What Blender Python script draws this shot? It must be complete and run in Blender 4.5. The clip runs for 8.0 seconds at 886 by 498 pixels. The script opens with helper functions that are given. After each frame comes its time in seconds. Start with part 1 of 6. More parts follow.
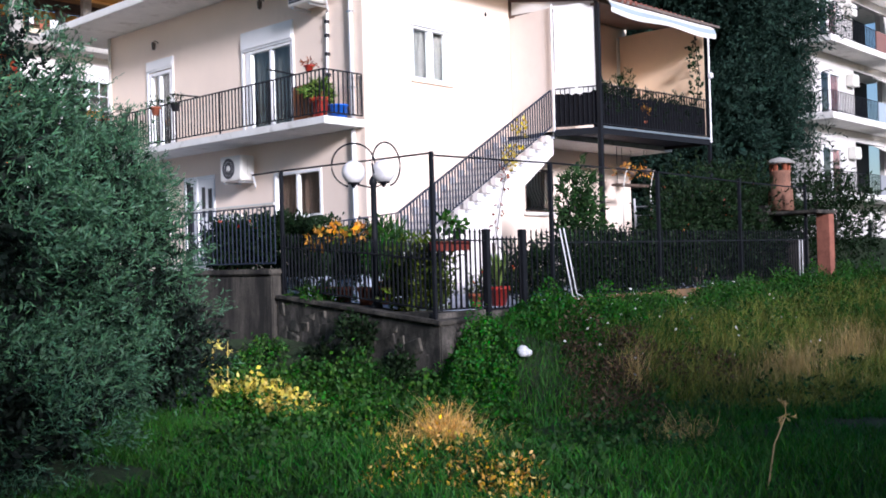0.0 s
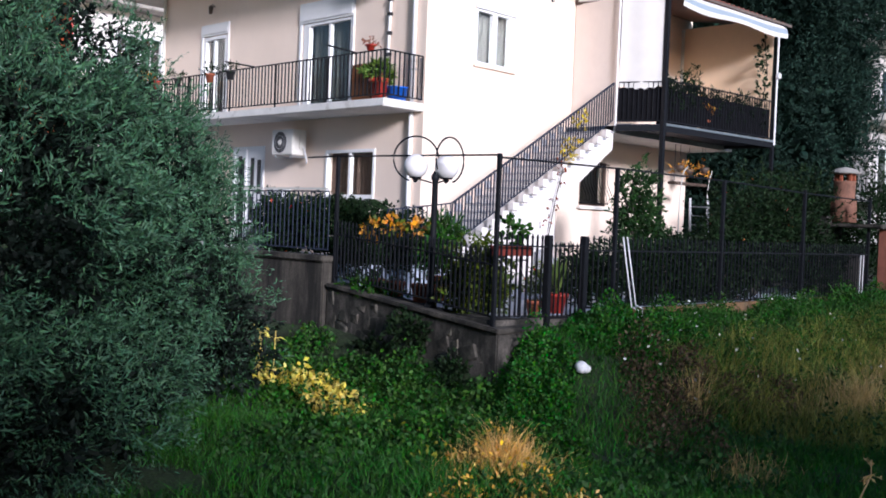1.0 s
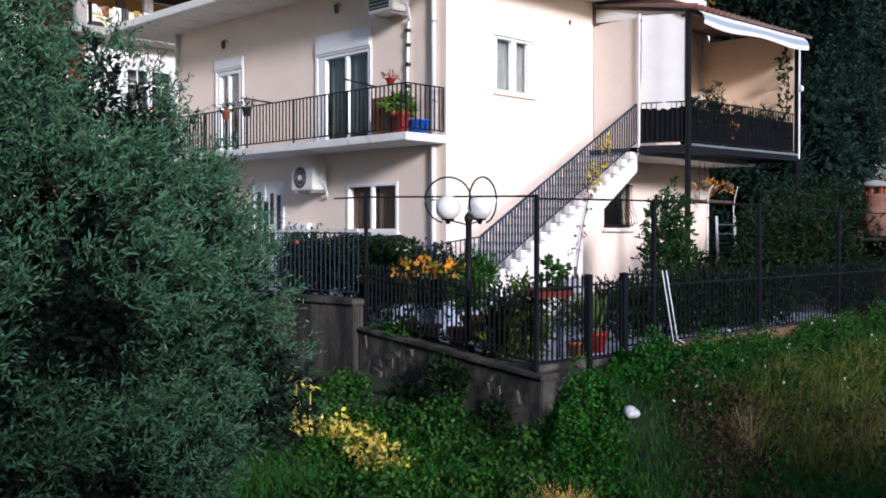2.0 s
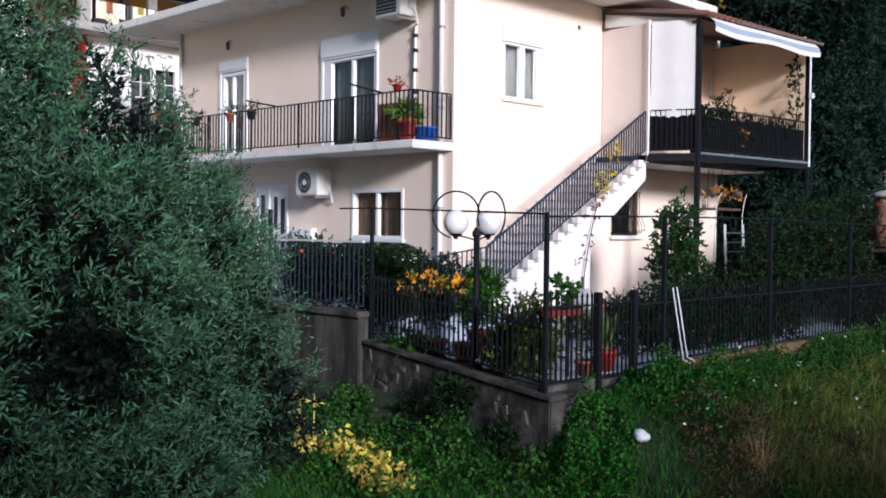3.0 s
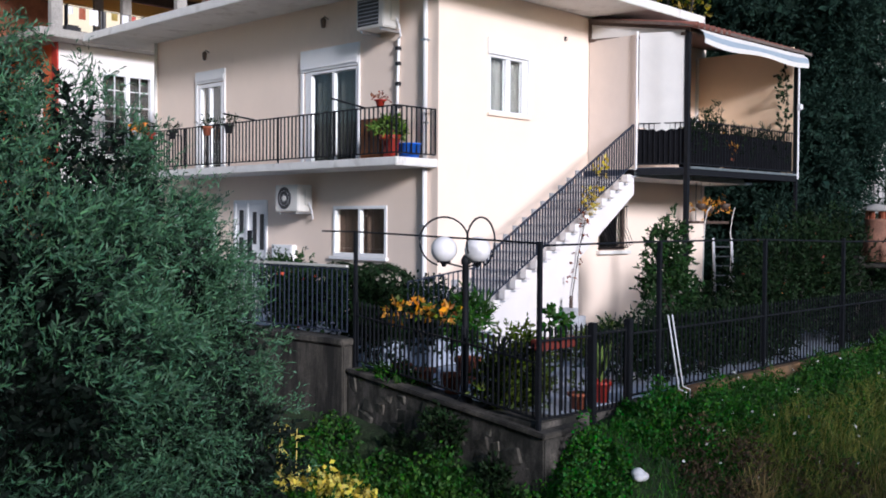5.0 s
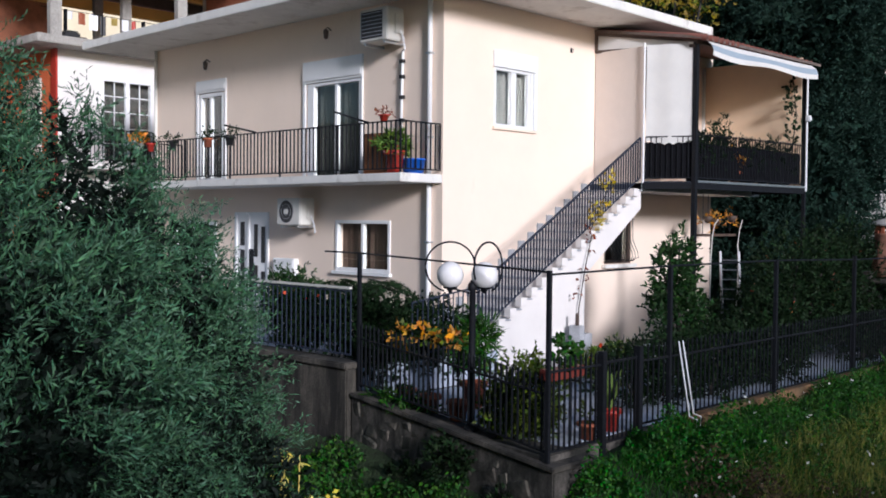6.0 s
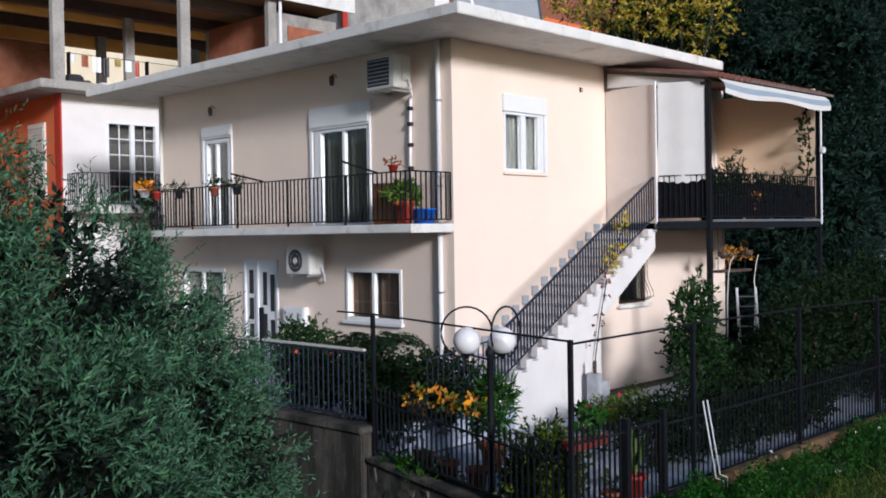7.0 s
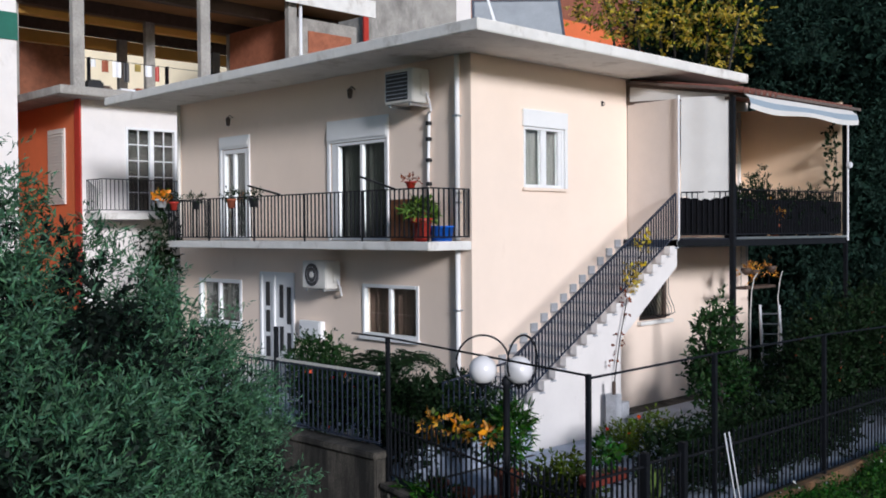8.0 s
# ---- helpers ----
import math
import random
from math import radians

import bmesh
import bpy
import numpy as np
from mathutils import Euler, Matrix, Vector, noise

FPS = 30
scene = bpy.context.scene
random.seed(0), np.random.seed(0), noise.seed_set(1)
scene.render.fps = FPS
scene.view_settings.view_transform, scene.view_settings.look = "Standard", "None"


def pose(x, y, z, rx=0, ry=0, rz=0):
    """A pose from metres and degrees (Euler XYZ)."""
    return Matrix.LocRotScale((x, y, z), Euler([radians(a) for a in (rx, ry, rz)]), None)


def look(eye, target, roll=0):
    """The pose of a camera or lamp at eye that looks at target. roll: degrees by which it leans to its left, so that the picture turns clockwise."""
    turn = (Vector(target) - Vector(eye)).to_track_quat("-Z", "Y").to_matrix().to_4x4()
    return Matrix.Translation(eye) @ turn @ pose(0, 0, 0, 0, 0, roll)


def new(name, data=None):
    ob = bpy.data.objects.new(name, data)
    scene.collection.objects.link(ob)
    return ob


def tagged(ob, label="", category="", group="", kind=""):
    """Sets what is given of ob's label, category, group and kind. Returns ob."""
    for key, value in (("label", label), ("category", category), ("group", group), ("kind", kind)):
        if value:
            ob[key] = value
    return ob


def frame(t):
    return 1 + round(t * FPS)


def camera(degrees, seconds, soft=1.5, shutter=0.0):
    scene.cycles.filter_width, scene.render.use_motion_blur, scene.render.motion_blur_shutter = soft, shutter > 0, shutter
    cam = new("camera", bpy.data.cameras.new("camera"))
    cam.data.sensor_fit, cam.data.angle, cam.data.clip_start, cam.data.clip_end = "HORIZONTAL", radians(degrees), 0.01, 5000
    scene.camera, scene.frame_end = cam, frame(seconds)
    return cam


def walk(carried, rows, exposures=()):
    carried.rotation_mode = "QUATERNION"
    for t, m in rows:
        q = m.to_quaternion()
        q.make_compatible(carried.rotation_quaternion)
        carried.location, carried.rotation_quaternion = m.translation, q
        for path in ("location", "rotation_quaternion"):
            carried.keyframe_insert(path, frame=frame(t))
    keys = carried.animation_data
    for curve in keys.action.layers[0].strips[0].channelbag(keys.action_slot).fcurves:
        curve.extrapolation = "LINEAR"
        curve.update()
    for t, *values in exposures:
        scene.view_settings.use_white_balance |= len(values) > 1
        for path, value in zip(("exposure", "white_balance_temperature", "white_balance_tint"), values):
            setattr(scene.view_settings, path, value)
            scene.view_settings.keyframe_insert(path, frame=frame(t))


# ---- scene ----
cam = camera(48.0, 8.0, 1.8)
PATH = [
    (0, (-14.163, -15.231, 0.548), (-12.695, -13.872, 0.568), -1.6),
    (0.5, (-14.114, -14.942, 0.81), (-12.686, -13.542, 0.773), 4.2),
    (1, (-14.151, -14.606, 1.075), (-12.724, -13.205, 1.024), 2.3),
    (1.5, (-14.211, -14.288, 1.334), (-12.793, -12.878, 1.304), -0.1),
    (3, (-14.075, -13.841, 1.877), (-12.662, -12.426, 1.828), 0.6),
    (3.5, (-14.007, -13.728, 2.0), (-12.574, -12.333, 1.95), 0.7),
    (4, (-13.935, -13.585, 2.106), (-12.501, -12.193, 2.054), 0.3),
    (4.5, (-13.852, -13.474, 2.177), (-12.409, -12.089, 2.128), 0.3),
    (6, (-13.606, -13.07, 2.657), (-12.162, -11.686, 2.597), 0.5),
    (6.5, (-13.522, -12.932, 2.975), (-12.071, -11.556, 2.925), -0.1),
    (7, (-13.427, -12.754, 3.316), (-11.993, -11.361, 3.285), -0.9),
    (7.5, (-13.324, -12.671, 3.552), (-11.918, -11.25, 3.512), -0.9),
    (8, (-13.19, -12.607, 3.695), (-11.785, -11.184, 3.658), -0.4),
]
walk(cam, [(t, look(eye, target, roll)) for t, eye, target, roll in PATH], [(0, 0.54, 5350, 15), (1, 0.27, 5350, 14), (4, 0.03, 5350, 12), (6, -0.14, 5400, 10), (8, -0.38, 5400, 7)])

# ---- world, sun, exposure ----
world = bpy.data.worlds.new("world")
scene.world = world
world.use_nodes = True
wn = world.node_tree
sky = wn.nodes.new("ShaderNodeTexSky")
sky.sky_type, sky.sun_disc = "NISHITA", False
sky.sun_elevation, sky.sun_rotation = radians(15.5), radians(199.7)
sky.air_density, sky.dust_density, sky.ozone_density = 1.0, 1.0, 1.6
wn.links.new(sky.outputs["Color"], wn.nodes["Background"].inputs["Color"])
wn.nodes["Background"].inputs["Strength"].default_value = 0.082

sun_data = bpy.data.lights.new("sun", "SUN")
sun_data.energy, sun_data.angle, sun_data.color = 4.6, radians(9), (1.0, 0.875, 0.79)
sun = new("sun", sun_data)
sun.matrix_world = look((-11.5, -32.2, 9.5), (0, 0, 0))


# ---- building blocks ----
rng = np.random.default_rng(7)
WORLD = {}


class Shape:
    """Collects vertices and faces of one mesh."""

    def __init__(self):
        self.v, self.f, self.n = [], [], 0

    def add(self, v, f):
        self.v.extend([tuple(p) for p in v])
        self.f.extend([tuple(i + self.n for i in q) for q in f])
        self.n += len(v)
        return self

    def box(self, x0, x1, y0, y1, z0, z1, m=None):
        v = [(x, y, z) for z in (z0, z1) for y in (y0, y1) for x in (x0, x1)]
        if m is not None:
            v = [m @ Vector(p) for p in v]
        return self.add(v, [(0, 2, 3, 1), (4, 5, 7, 6), (0, 1, 5, 4), (1, 3, 7, 5), (3, 2, 6, 7), (2, 0, 4, 6)])

    def bar(self, a, b, w, h):
        """A square bar from a to b, w wide and h high."""
        a, b = Vector(a), Vector(b)
        d = (b - a).normalized()
        s = d.cross(Vector((0, 0, 1)))
        s = s.normalized() if s.length > 1e-4 else Vector((1, 0, 0))
        u = s.cross(d)
        v = [p + s * i * w / 2 + u * j * h / 2 for p in (a, b) for j in (-1, 1) for i in (-1, 1)]
        return self.add(v, [(0, 1, 3, 2), (4, 6, 7, 5), (0, 4, 5, 1), (1, 5, 7, 3), (3, 7, 6, 2), (2, 6, 4, 0)])

    def tube(self, pts, r, seg=8, r2=None):
        pts = [Vector(p) for p in pts]
        ring, k = [], len(pts)
        for i, p in enumerate(pts):
            d = (pts[min(i + 1, k - 1)] - pts[max(i - 1, 0)]).normalized()
            s = d.cross(Vector((0.03, 0.02, 1)))
            s = s.normalized() if s.length > 1e-3 else Vector((1, 0, 0))
            u = s.cross(d)
            rr = r if r2 is None else r + (r2 - r) * i / (k - 1)
            ring += [p + (s * math.cos(a) + u * math.sin(a)) * rr for a in [2 * math.pi * j / seg for j in range(seg)]]
        f = [(i * seg + j, i * seg + (j + 1) % seg, (i + 1) * seg + (j + 1) % seg, (i + 1) * seg + j) for i in range(k - 1) for j in range(seg)]
        f += [tuple(range(seg))[::-1], tuple(range((k - 1) * seg, k * seg))]
        return self.add(ring, f)

    def lathe(self, profile, at=(0, 0, 0), seg=16):
        v = [(at[0] + r * math.cos(2 * math.pi * j / seg), at[1] + r * math.sin(2 * math.pi * j / seg), at[2] + z) for r, z in profile for j in range(seg)]
        k = len(profile)
        f = [(i * seg + j, i * seg + (j + 1) % seg, (i + 1) * seg + (j + 1) % seg, (i + 1) * seg + j) for i in range(k - 1) for j in range(seg)]
        f += [tuple(range(seg))[::-1], tuple(range((k - 1) * seg, k * seg))]
        return self.add(v, f)

    def prism(self, outline, z0, z1):
        """Outline in plan, upright between z0 and z1 (numbers, or a function of x, y)."""
        lo = [(x, y, z0(x, y) if callable(z0) else z0) for x, y in outline]
        hi = [(x, y, z1(x, y) if callable(z1) else z1) for x, y in outline]
        k = len(outline)
        return self.add(lo + hi, [tuple(range(k))[::-1], tuple(range(k, 2 * k))] + [(i, (i + 1) % k, k + (i + 1) % k, k + i) for i in range(k)])

    def slab_y(self, outline, y0, y1):
        """Outline in x, z, between y0 and y1."""
        k = len(outline)
        return self.add([(x, y0, z) for x, z in outline] + [(x, y1, z) for x, z in outline],
                        [tuple(range(k)), tuple(range(k, 2 * k))[::-1]] + [((i + 1) % k, i, k + i, k + (i + 1) % k) for i in range(k)])

    def ball(self, at, r, seg=16, flat=1.0):
        k = seg // 2
        return self.lathe([(max(r * math.sin(math.pi * i / k), 0.002), -r * flat * math.cos(math.pi * i / k)) for i in range(k + 1)], at, seg)

    def mesh(self, name, material, bevel=0.0, smooth=False):
        me = bpy.data.meshes.new(name)
        me.from_pydata(self.v, [], self.f)
        bm = bmesh.new()
        bm.from_mesh(me)
        if bevel:
            bmesh.ops.bevel(bm, geom=[e for e in bm.edges if e.is_manifold and e.calc_face_angle(0) > 0.6], offset=bevel, segments=2, affect="EDGES", clamp_overlap=True)
        bmesh.ops.recalc_face_normals(bm, faces=bm.faces)
        bm.to_mesh(me)
        bm.free()
        if smooth:
            me.polygons.foreach_set("use_smooth", [True] * len(me.polygons))
        me.materials.append(material)
        return me


def thing(name, at, label, category, group="", kind=""):
    ob = new(name)
    ob.empty_display_size = 0.2
    ob.location = at
    WORLD[ob] = Matrix.Translation(at)
    return tagged(ob, label, category, group, kind)


def under(ob, parent, m=None):
    """Puts ob under parent; m: its pose in the world."""
    ob.parent = parent
    ob.matrix_parent_inverse = WORLD[parent].inverted()
    ob.matrix_basis = m if m is not None else Matrix()
    WORLD[ob] = m if m is not None else Matrix()
    return ob


def part(name, shape, material, parent, label="", bevel=0.0, smooth=False):
    """One mesh under a thing or a part, built in world places."""
    ob = under(new(name, shape.mesh(name, material, bevel, smooth)), parent)
    return tagged(ob, label)


def piece(name, me, parent, m):
    return under(new(name, me), parent, m)


def single(name, shape, material, label, category, group="", kind="", bevel=0.0, smooth=False):
    ob = new(name, shape.mesh(name, material, bevel, smooth))
    WORLD[ob] = Matrix()
    return tagged(ob, label, category, group, kind)


# ---- materials ----
def paint(name, color, rough=0.7, metal=0.0, vary=0.12, scale=3.0, grain=40.0, bump=0.15, dist=0.01, dirt=None, dirt_at=0.62, island=0.0, spec=0.5, obj=0.0, streak=0.65):
    m = bpy.data.materials.new(name)
    m.use_nodes = True
    nt = m.node_tree
    b = nt.nodes["Principled BSDF"]
    b.inputs["Roughness"].default_value, b.inputs["Metallic"].default_value = rough, metal
    b.inputs["Specular IOR Level"].default_value = spec
    tc = nt.nodes.new("ShaderNodeTexCoord")
    big = nt.nodes.new("ShaderNodeTexNoise")
    big.inputs["Scale"].default_value, big.inputs["Detail"].default_value, big.inputs["Roughness"].default_value = scale, 6, 0.65
    fine = nt.nodes.new("ShaderNodeTexNoise")
    fine.inputs["Scale"].default_value, fine.inputs["Detail"].default_value = grain, 4
    nt.links.new(tc.outputs["Object"], big.inputs["Vector"])
    nt.links.new(tc.outputs["Object"], fine.inputs["Vector"])
    ramp = nt.nodes.new("ShaderNodeValToRGB")
    c = Vector(color)
    ramp.color_ramp.elements[0].position, ramp.color_ramp.elements[1].position = 0.3, 0.72
    ramp.color_ramp.elements[0].color = (*(c * (1 - vary)), 1)
    ramp.color_ramp.elements[1].color = (*[min(q * (1 + vary), 0.95) for q in c], 1)
    nt.links.new(big.outputs["Fac"], ramp.inputs["Fac"])
    out = ramp.outputs["Color"]
    mix = nt.nodes.new("ShaderNodeMix")
    mix.data_type, mix.blend_type = "RGBA", "OVERLAY"
    mix.inputs["Factor"].default_value = min(vary * 1.6, 0.8)
    nt.links.new(out, mix.inputs[6])
    nt.links.new(fine.outputs["Fac"], mix.inputs[7])
    out = mix.outputs[2]
    if dirt:
        dn = nt.nodes.new("ShaderNodeTexNoise")
        dn.inputs["Scale"].default_value, dn.inputs["Detail"].default_value, dn.inputs["Roughness"].default_value = scale * 0.55, 9, 0.7
        mp = nt.nodes.new("ShaderNodeMapping")
        mp.inputs["Scale"].default_value, mp.inputs["Location"].default_value = (1.3, 1.3, streak), (3.1, 7.7, 1.9)
        nt.links.new(tc.outputs["Object"], mp.inputs["Vector"])
        nt.links.new(mp.outputs["Vector"], dn.inputs["Vector"])
        dr = nt.nodes.new("ShaderNodeMapRange")
        dr.inputs["From Min"].default_value, dr.inputs["From Max"].default_value = dirt_at - 0.12, dirt_at + 0.1
        nt.links.new(dn.outputs["Fac"], dr.inputs["Value"])
        dm = nt.nodes.new("ShaderNodeMix")
        dm.data_type = "RGBA"
        dm.inputs[7].default_value = (*dirt, 1)
        nt.links.new(dr.outputs["Result"], dm.inputs["Factor"])
        nt.links.new(out, dm.inputs[6])
        out = dm.outputs[2]
    if island or obj:
        src = nt.nodes.new("ShaderNodeNewGeometry").outputs["Random Per Island"] if island else nt.nodes.new("ShaderNodeObjectInfo").outputs["Random"]
        amount = island or obj
        hsv = nt.nodes.new("ShaderNodeHueSaturation")
        for key, lo, hi in (("Value", 1 - amount, 1 + amount), ("Hue", 0.5 - 0.035 * amount, 0.5 + 0.05 * amount), ("Saturation", 1 + 0.25 * amount, 1 - 0.3 * amount)):
            mr = nt.nodes.new("ShaderNodeMapRange")
            mr.inputs["To Min"].default_value, mr.inputs["To Max"].default_value = lo, hi
            if key != "Value":
                wob = nt.nodes.new("ShaderNodeMath")
                wob.operation = "FRACT"
                mul = nt.nodes.new("ShaderNodeMath")
                mul.operation = "MULTIPLY"
                mul.inputs[1].default_value = 7.31 if key == "Hue" else 13.7
                nt.links.new(src, mul.inputs[0])
                nt.links.new(mul.outputs[0], wob.inputs[0])
                nt.links.new(wob.outputs[0], mr.inputs["Value"])
            else:
                nt.links.new(src, mr.inputs["Value"])
            nt.links.new(mr.outputs["Result"], hsv.inputs[key])
        nt.links.new(out, hsv.inputs["Color"])
        out = hsv.outputs["Color"]
    nt.links.new(out, b.inputs["Base Color"])
    if bump:
        bn = nt.nodes.new("ShaderNodeBump")
        bn.inputs["Strength"].default_value, bn.inputs["Distance"].default_value = bump, dist
        nt.links.new(fine.outputs["Fac"], bn.inputs["Height"])
        nt.links.new(bn.outputs["Normal"], b.inputs["Normal"])
    return m


def leafy(name, color, island=0.45, rough=0.6, through_light=0.2):
    m = paint(name, color, rough, vary=0.25, scale=0.9, grain=9, bump=0, island=island, spec=0.14)
    nt = m.node_tree
    b, out = nt.nodes["Principled BSDF"], nt.nodes["Material Output"]
    tr = nt.nodes.new("ShaderNodeBsdfTranslucent")
    mx = nt.nodes.new("ShaderNodeMixShader")
    mx.inputs["Fac"].default_value = through_light
    nt.links.new(b.inputs["Base Color"].links[0].from_socket, tr.inputs["Color"])
    nt.links.new(b.outputs[0], mx.inputs[1])
    nt.links.new(tr.outputs[0], mx.inputs[2])
    nt.links.new(mx.outputs[0], out.inputs["Surface"])
    return m


def glass_material(name, tint):
    m = bpy.data.materials.new(name)
    m.use_nodes = True
    b = m.node_tree.nodes["Principled BSDF"]
    b.inputs["Base Color"].default_value = (*tint, 1)
    b.inputs["Roughness"].default_value = 0.02
    b.inputs["Transmission Weight"].default_value = 1.0
    b.inputs["IOR"].default_value = 1.45
    return m


RENDER = paint("cream_render", (0.88, 0.73, 0.605), 0.85, vary=0.035, scale=0.7, grain=90, bump=0.12, dist=0.004, dirt=(0.72, 0.56, 0.45), dirt_at=0.74)
SLABW = paint("white_slab", (0.76, 0.74, 0.70), 0.8, vary=0.08, scale=2.4, grain=60, bump=0.25, dist=0.006, dirt=(0.36, 0.32, 0.27), dirt_at=0.66, streak=1.0)
WHITE = paint("white_paint", (0.82, 0.82, 0.82), 0.45, vary=0.03, scale=2, grain=30, bump=0.03)
STAIRW = paint("white_stair_render", (0.80, 0.76, 0.73), 0.8, vary=0.05, scale=1.2, grain=70, bump=0.15, dist=0.004, dirt=(0.5, 0.46, 0.42), dirt_at=0.74)
MARBLE = paint("grey_marble", (0.42, 0.43, 0.46), 0.4, vary=0.2, scale=5, grain=40, bump=0.05)
IRON = paint("black_iron", (0.007, 0.008, 0.011), 0.65, spec=0.25, vary=0.3, scale=8, grain=60, bump=0.1)
IRONB = paint("blue_black_iron", (0.024, 0.031, 0.052), 0.6, spec=0.3, vary=0.3, scale=8, grain=60, bump=0.1)
WOODB = paint("brown_wood", (0.09, 0.06, 0.045), 0.6, vary=0.3, scale=4, grain=50, bump=0.2)
SOFFIT = paint("weathered_boards", (0.13, 0.10, 0.085), 0.7, vary=0.3, scale=4, grain=40, bump=0.2)
GLASS = glass_material("window_glass", (0.82, 0.86, 0.84))
CURTAIN = paint("grey_curtain", (0.075, 0.076, 0.066), 0.9, vary=0.1, scale=6, grain=80, bump=0.1)
CURTAINW = paint("white_curtain", (0.15, 0.143, 0.13), 0.9, vary=0.1, scale=6, grain=80, bump=0.1)
# near-black colour that makes the inside behind openings read as unlit
DARK = paint("unlit_interior", (0.05, 0.045, 0.04), 0.9, vary=0.2, bump=0)
FABRIC = paint("white_fabric", (0.70, 0.68, 0.65), 0.85, vary=0.05, scale=2, grain=120, bump=0.1, dist=0.003)
CANVAS = paint("beige_canvas", (0.74, 0.66, 0.60), 0.85, vary=0.05, scale=1.5, grain=120, bump=0.1, dist=0.003)
PEACH = paint("peach_render", (0.9, 0.68, 0.47), 0.85, vary=0.05, scale=1.1, grain=80, bump=0.12, dist=0.004)
MESHD = paint("dark_screen_cloth", (0.008, 0.008, 0.010), 0.95, spec=0.1, vary=0.3, scale=5, grain=80, bump=0.1)
TERRA = paint("terracotta", (0.30, 0.085, 0.04), 0.75, vary=0.2, scale=8, grain=60, bump=0.15)
REDP = paint("red_plastic", (0.42, 0.035, 0.02), 0.45, vary=0.1, scale=6, bump=0.03)
BLUEP = paint("blue_plastic", (0.02, 0.13, 0.62), 0.35, vary=0.08, scale=6, bump=0.02)
BLACKP = paint("black_plastic", (0.02, 0.02, 0.022), 0.5, vary=0.1, bump=0.03)
ACW = paint("off_white_metal", (0.68, 0.66, 0.61), 0.4, vary=0.05, scale=4, grain=30, bump=0.03, dirt=(0.45, 0.4, 0.33), dirt_at=0.76)
ALU = paint("aluminium", (0.6, 0.62, 0.64), 0.35, metal=0.9, vary=0.1, scale=6, bump=0.05)
CONC = paint("stained_concrete", (0.11, 0.098, 0.08), 0.92, vary=0.5, scale=2.2, grain=35, bump=0.5, dist=0.02, dirt=(0.013, 0.012, 0.010), dirt_at=0.46, streak=0.22)
CONCN = paint("raw_concrete", (0.36, 0.34, 0.31), 0.9, vary=0.25, scale=1.1, grain=25, bump=0.35, dist=0.02, dirt=(0.14, 0.13, 0.12), dirt_at=0.62)
STONE = paint("rubble_stone", (0.15, 0.132, 0.11), 0.9, vary=0.5, scale=5, grain=30, bump=0.6, dist=0.02, obj=0.35, dirt=(0.018, 0.02, 0.014), dirt_at=0.47)
MORTAR = paint("old_mortar", (0.11, 0.098, 0.085), 0.95, vary=0.5, scale=4, grain=45, bump=0.7, dist=0.02, dirt=(0.018, 0.018, 0.014), dirt_at=0.5)
TILEY = paint("pale_paving", (0.40, 0.45, 0.55), 0.6, vary=0.12, scale=2, grain=40, bump=0.1, obj=0.12)
BRICK = paint("red_brick", (0.27, 0.09, 0.05), 0.85, vary=0.25, scale=4, grain=40, bump=0.3, obj=0.25)
ORANGE = paint("orange_render", (0.68, 0.16, 0.05), 0.85, vary=0.08, scale=0.8, grain=60, bump=0.15)
ROOFT = paint("red_roof_tile", (0.16, 0.055, 0.038), 0.8, vary=0.25, scale=3, grain=30, bump=0.3)
SOIL = paint("grassy_soil", (0.02, 0.04, 0.01), 0.95, vary=0.5, scale=1.4, grain=22, bump=0.8, dist=0.05, dirt=(0.022, 0.018, 0.01), dirt_at=0.6)
BARK = paint("grey_bark", (0.05, 0.043, 0.036), 0.9, vary=0.35, scale=6, grain=30, bump=0.7, dist=0.03)
GLOBE = paint("white_glass_globe", (0.82, 0.80, 0.80), 0.25, vary=0.03, scale=3, bump=0)
SHEET = paint("white_plastic", (0.8, 0.8, 0.82), 0.4, vary=0.05, bump=0.02)
STRIPE = paint("blue_grey_stripe", (0.30, 0.36, 0.42), 0.85, vary=0.06, scale=3, grain=90, bump=0.1)

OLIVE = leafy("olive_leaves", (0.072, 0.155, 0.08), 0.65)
# near-black copy of the olive leaves, crown shade put into the colour
OLIVESHADE = leafy("olive_leaves_shaded", (0.010, 0.017, 0.012), 0.45)
GRASS = leafy("grass_blades", (0.042, 0.135, 0.017), 0.6)
WEED = leafy("weed_leaves", (0.034, 0.096, 0.013), 0.6)
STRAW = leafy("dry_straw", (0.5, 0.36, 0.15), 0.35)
# backlit sunshine is put into this leaf colour
YELLOW = leafy("sunlit_yellow_leaves", (0.85, 0.66, 0.13), 0.4, through_light=0.45)
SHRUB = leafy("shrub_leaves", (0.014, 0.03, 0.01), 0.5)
LEMON = leafy("lemon_leaves", (0.085, 0.12, 0.014), 0.6)
CITRUS = leafy("citrus_leaves", (0.026, 0.062, 0.016), 0.55)
PINE = leafy("dark_tree_leaves", (0.02, 0.044, 0.031), 0.45, rough=0.85)
# golden leaf and cloth colour, on the trees it stands for sunlight
GOLD = leafy("golden_and_sunlit_leaves", (0.62, 0.47, 0.07), 0.45, through_light=0.45)
AUTUMN = leafy("orange_leaves", (0.62, 0.27, 0.04), 0.4)
REDLEAF = leafy("red_leaves", (0.22, 0.06, 0.03), 0.4)
AGAVE = leafy("strap_leaves", (0.16, 0.26, 0.04), 0.4)
PETALO = leafy("orange_petals", (0.85, 0.28, 0.015), 0.25)
PETALR = leafy("red_petals", (0.7, 0.06, 0.03), 0.25)
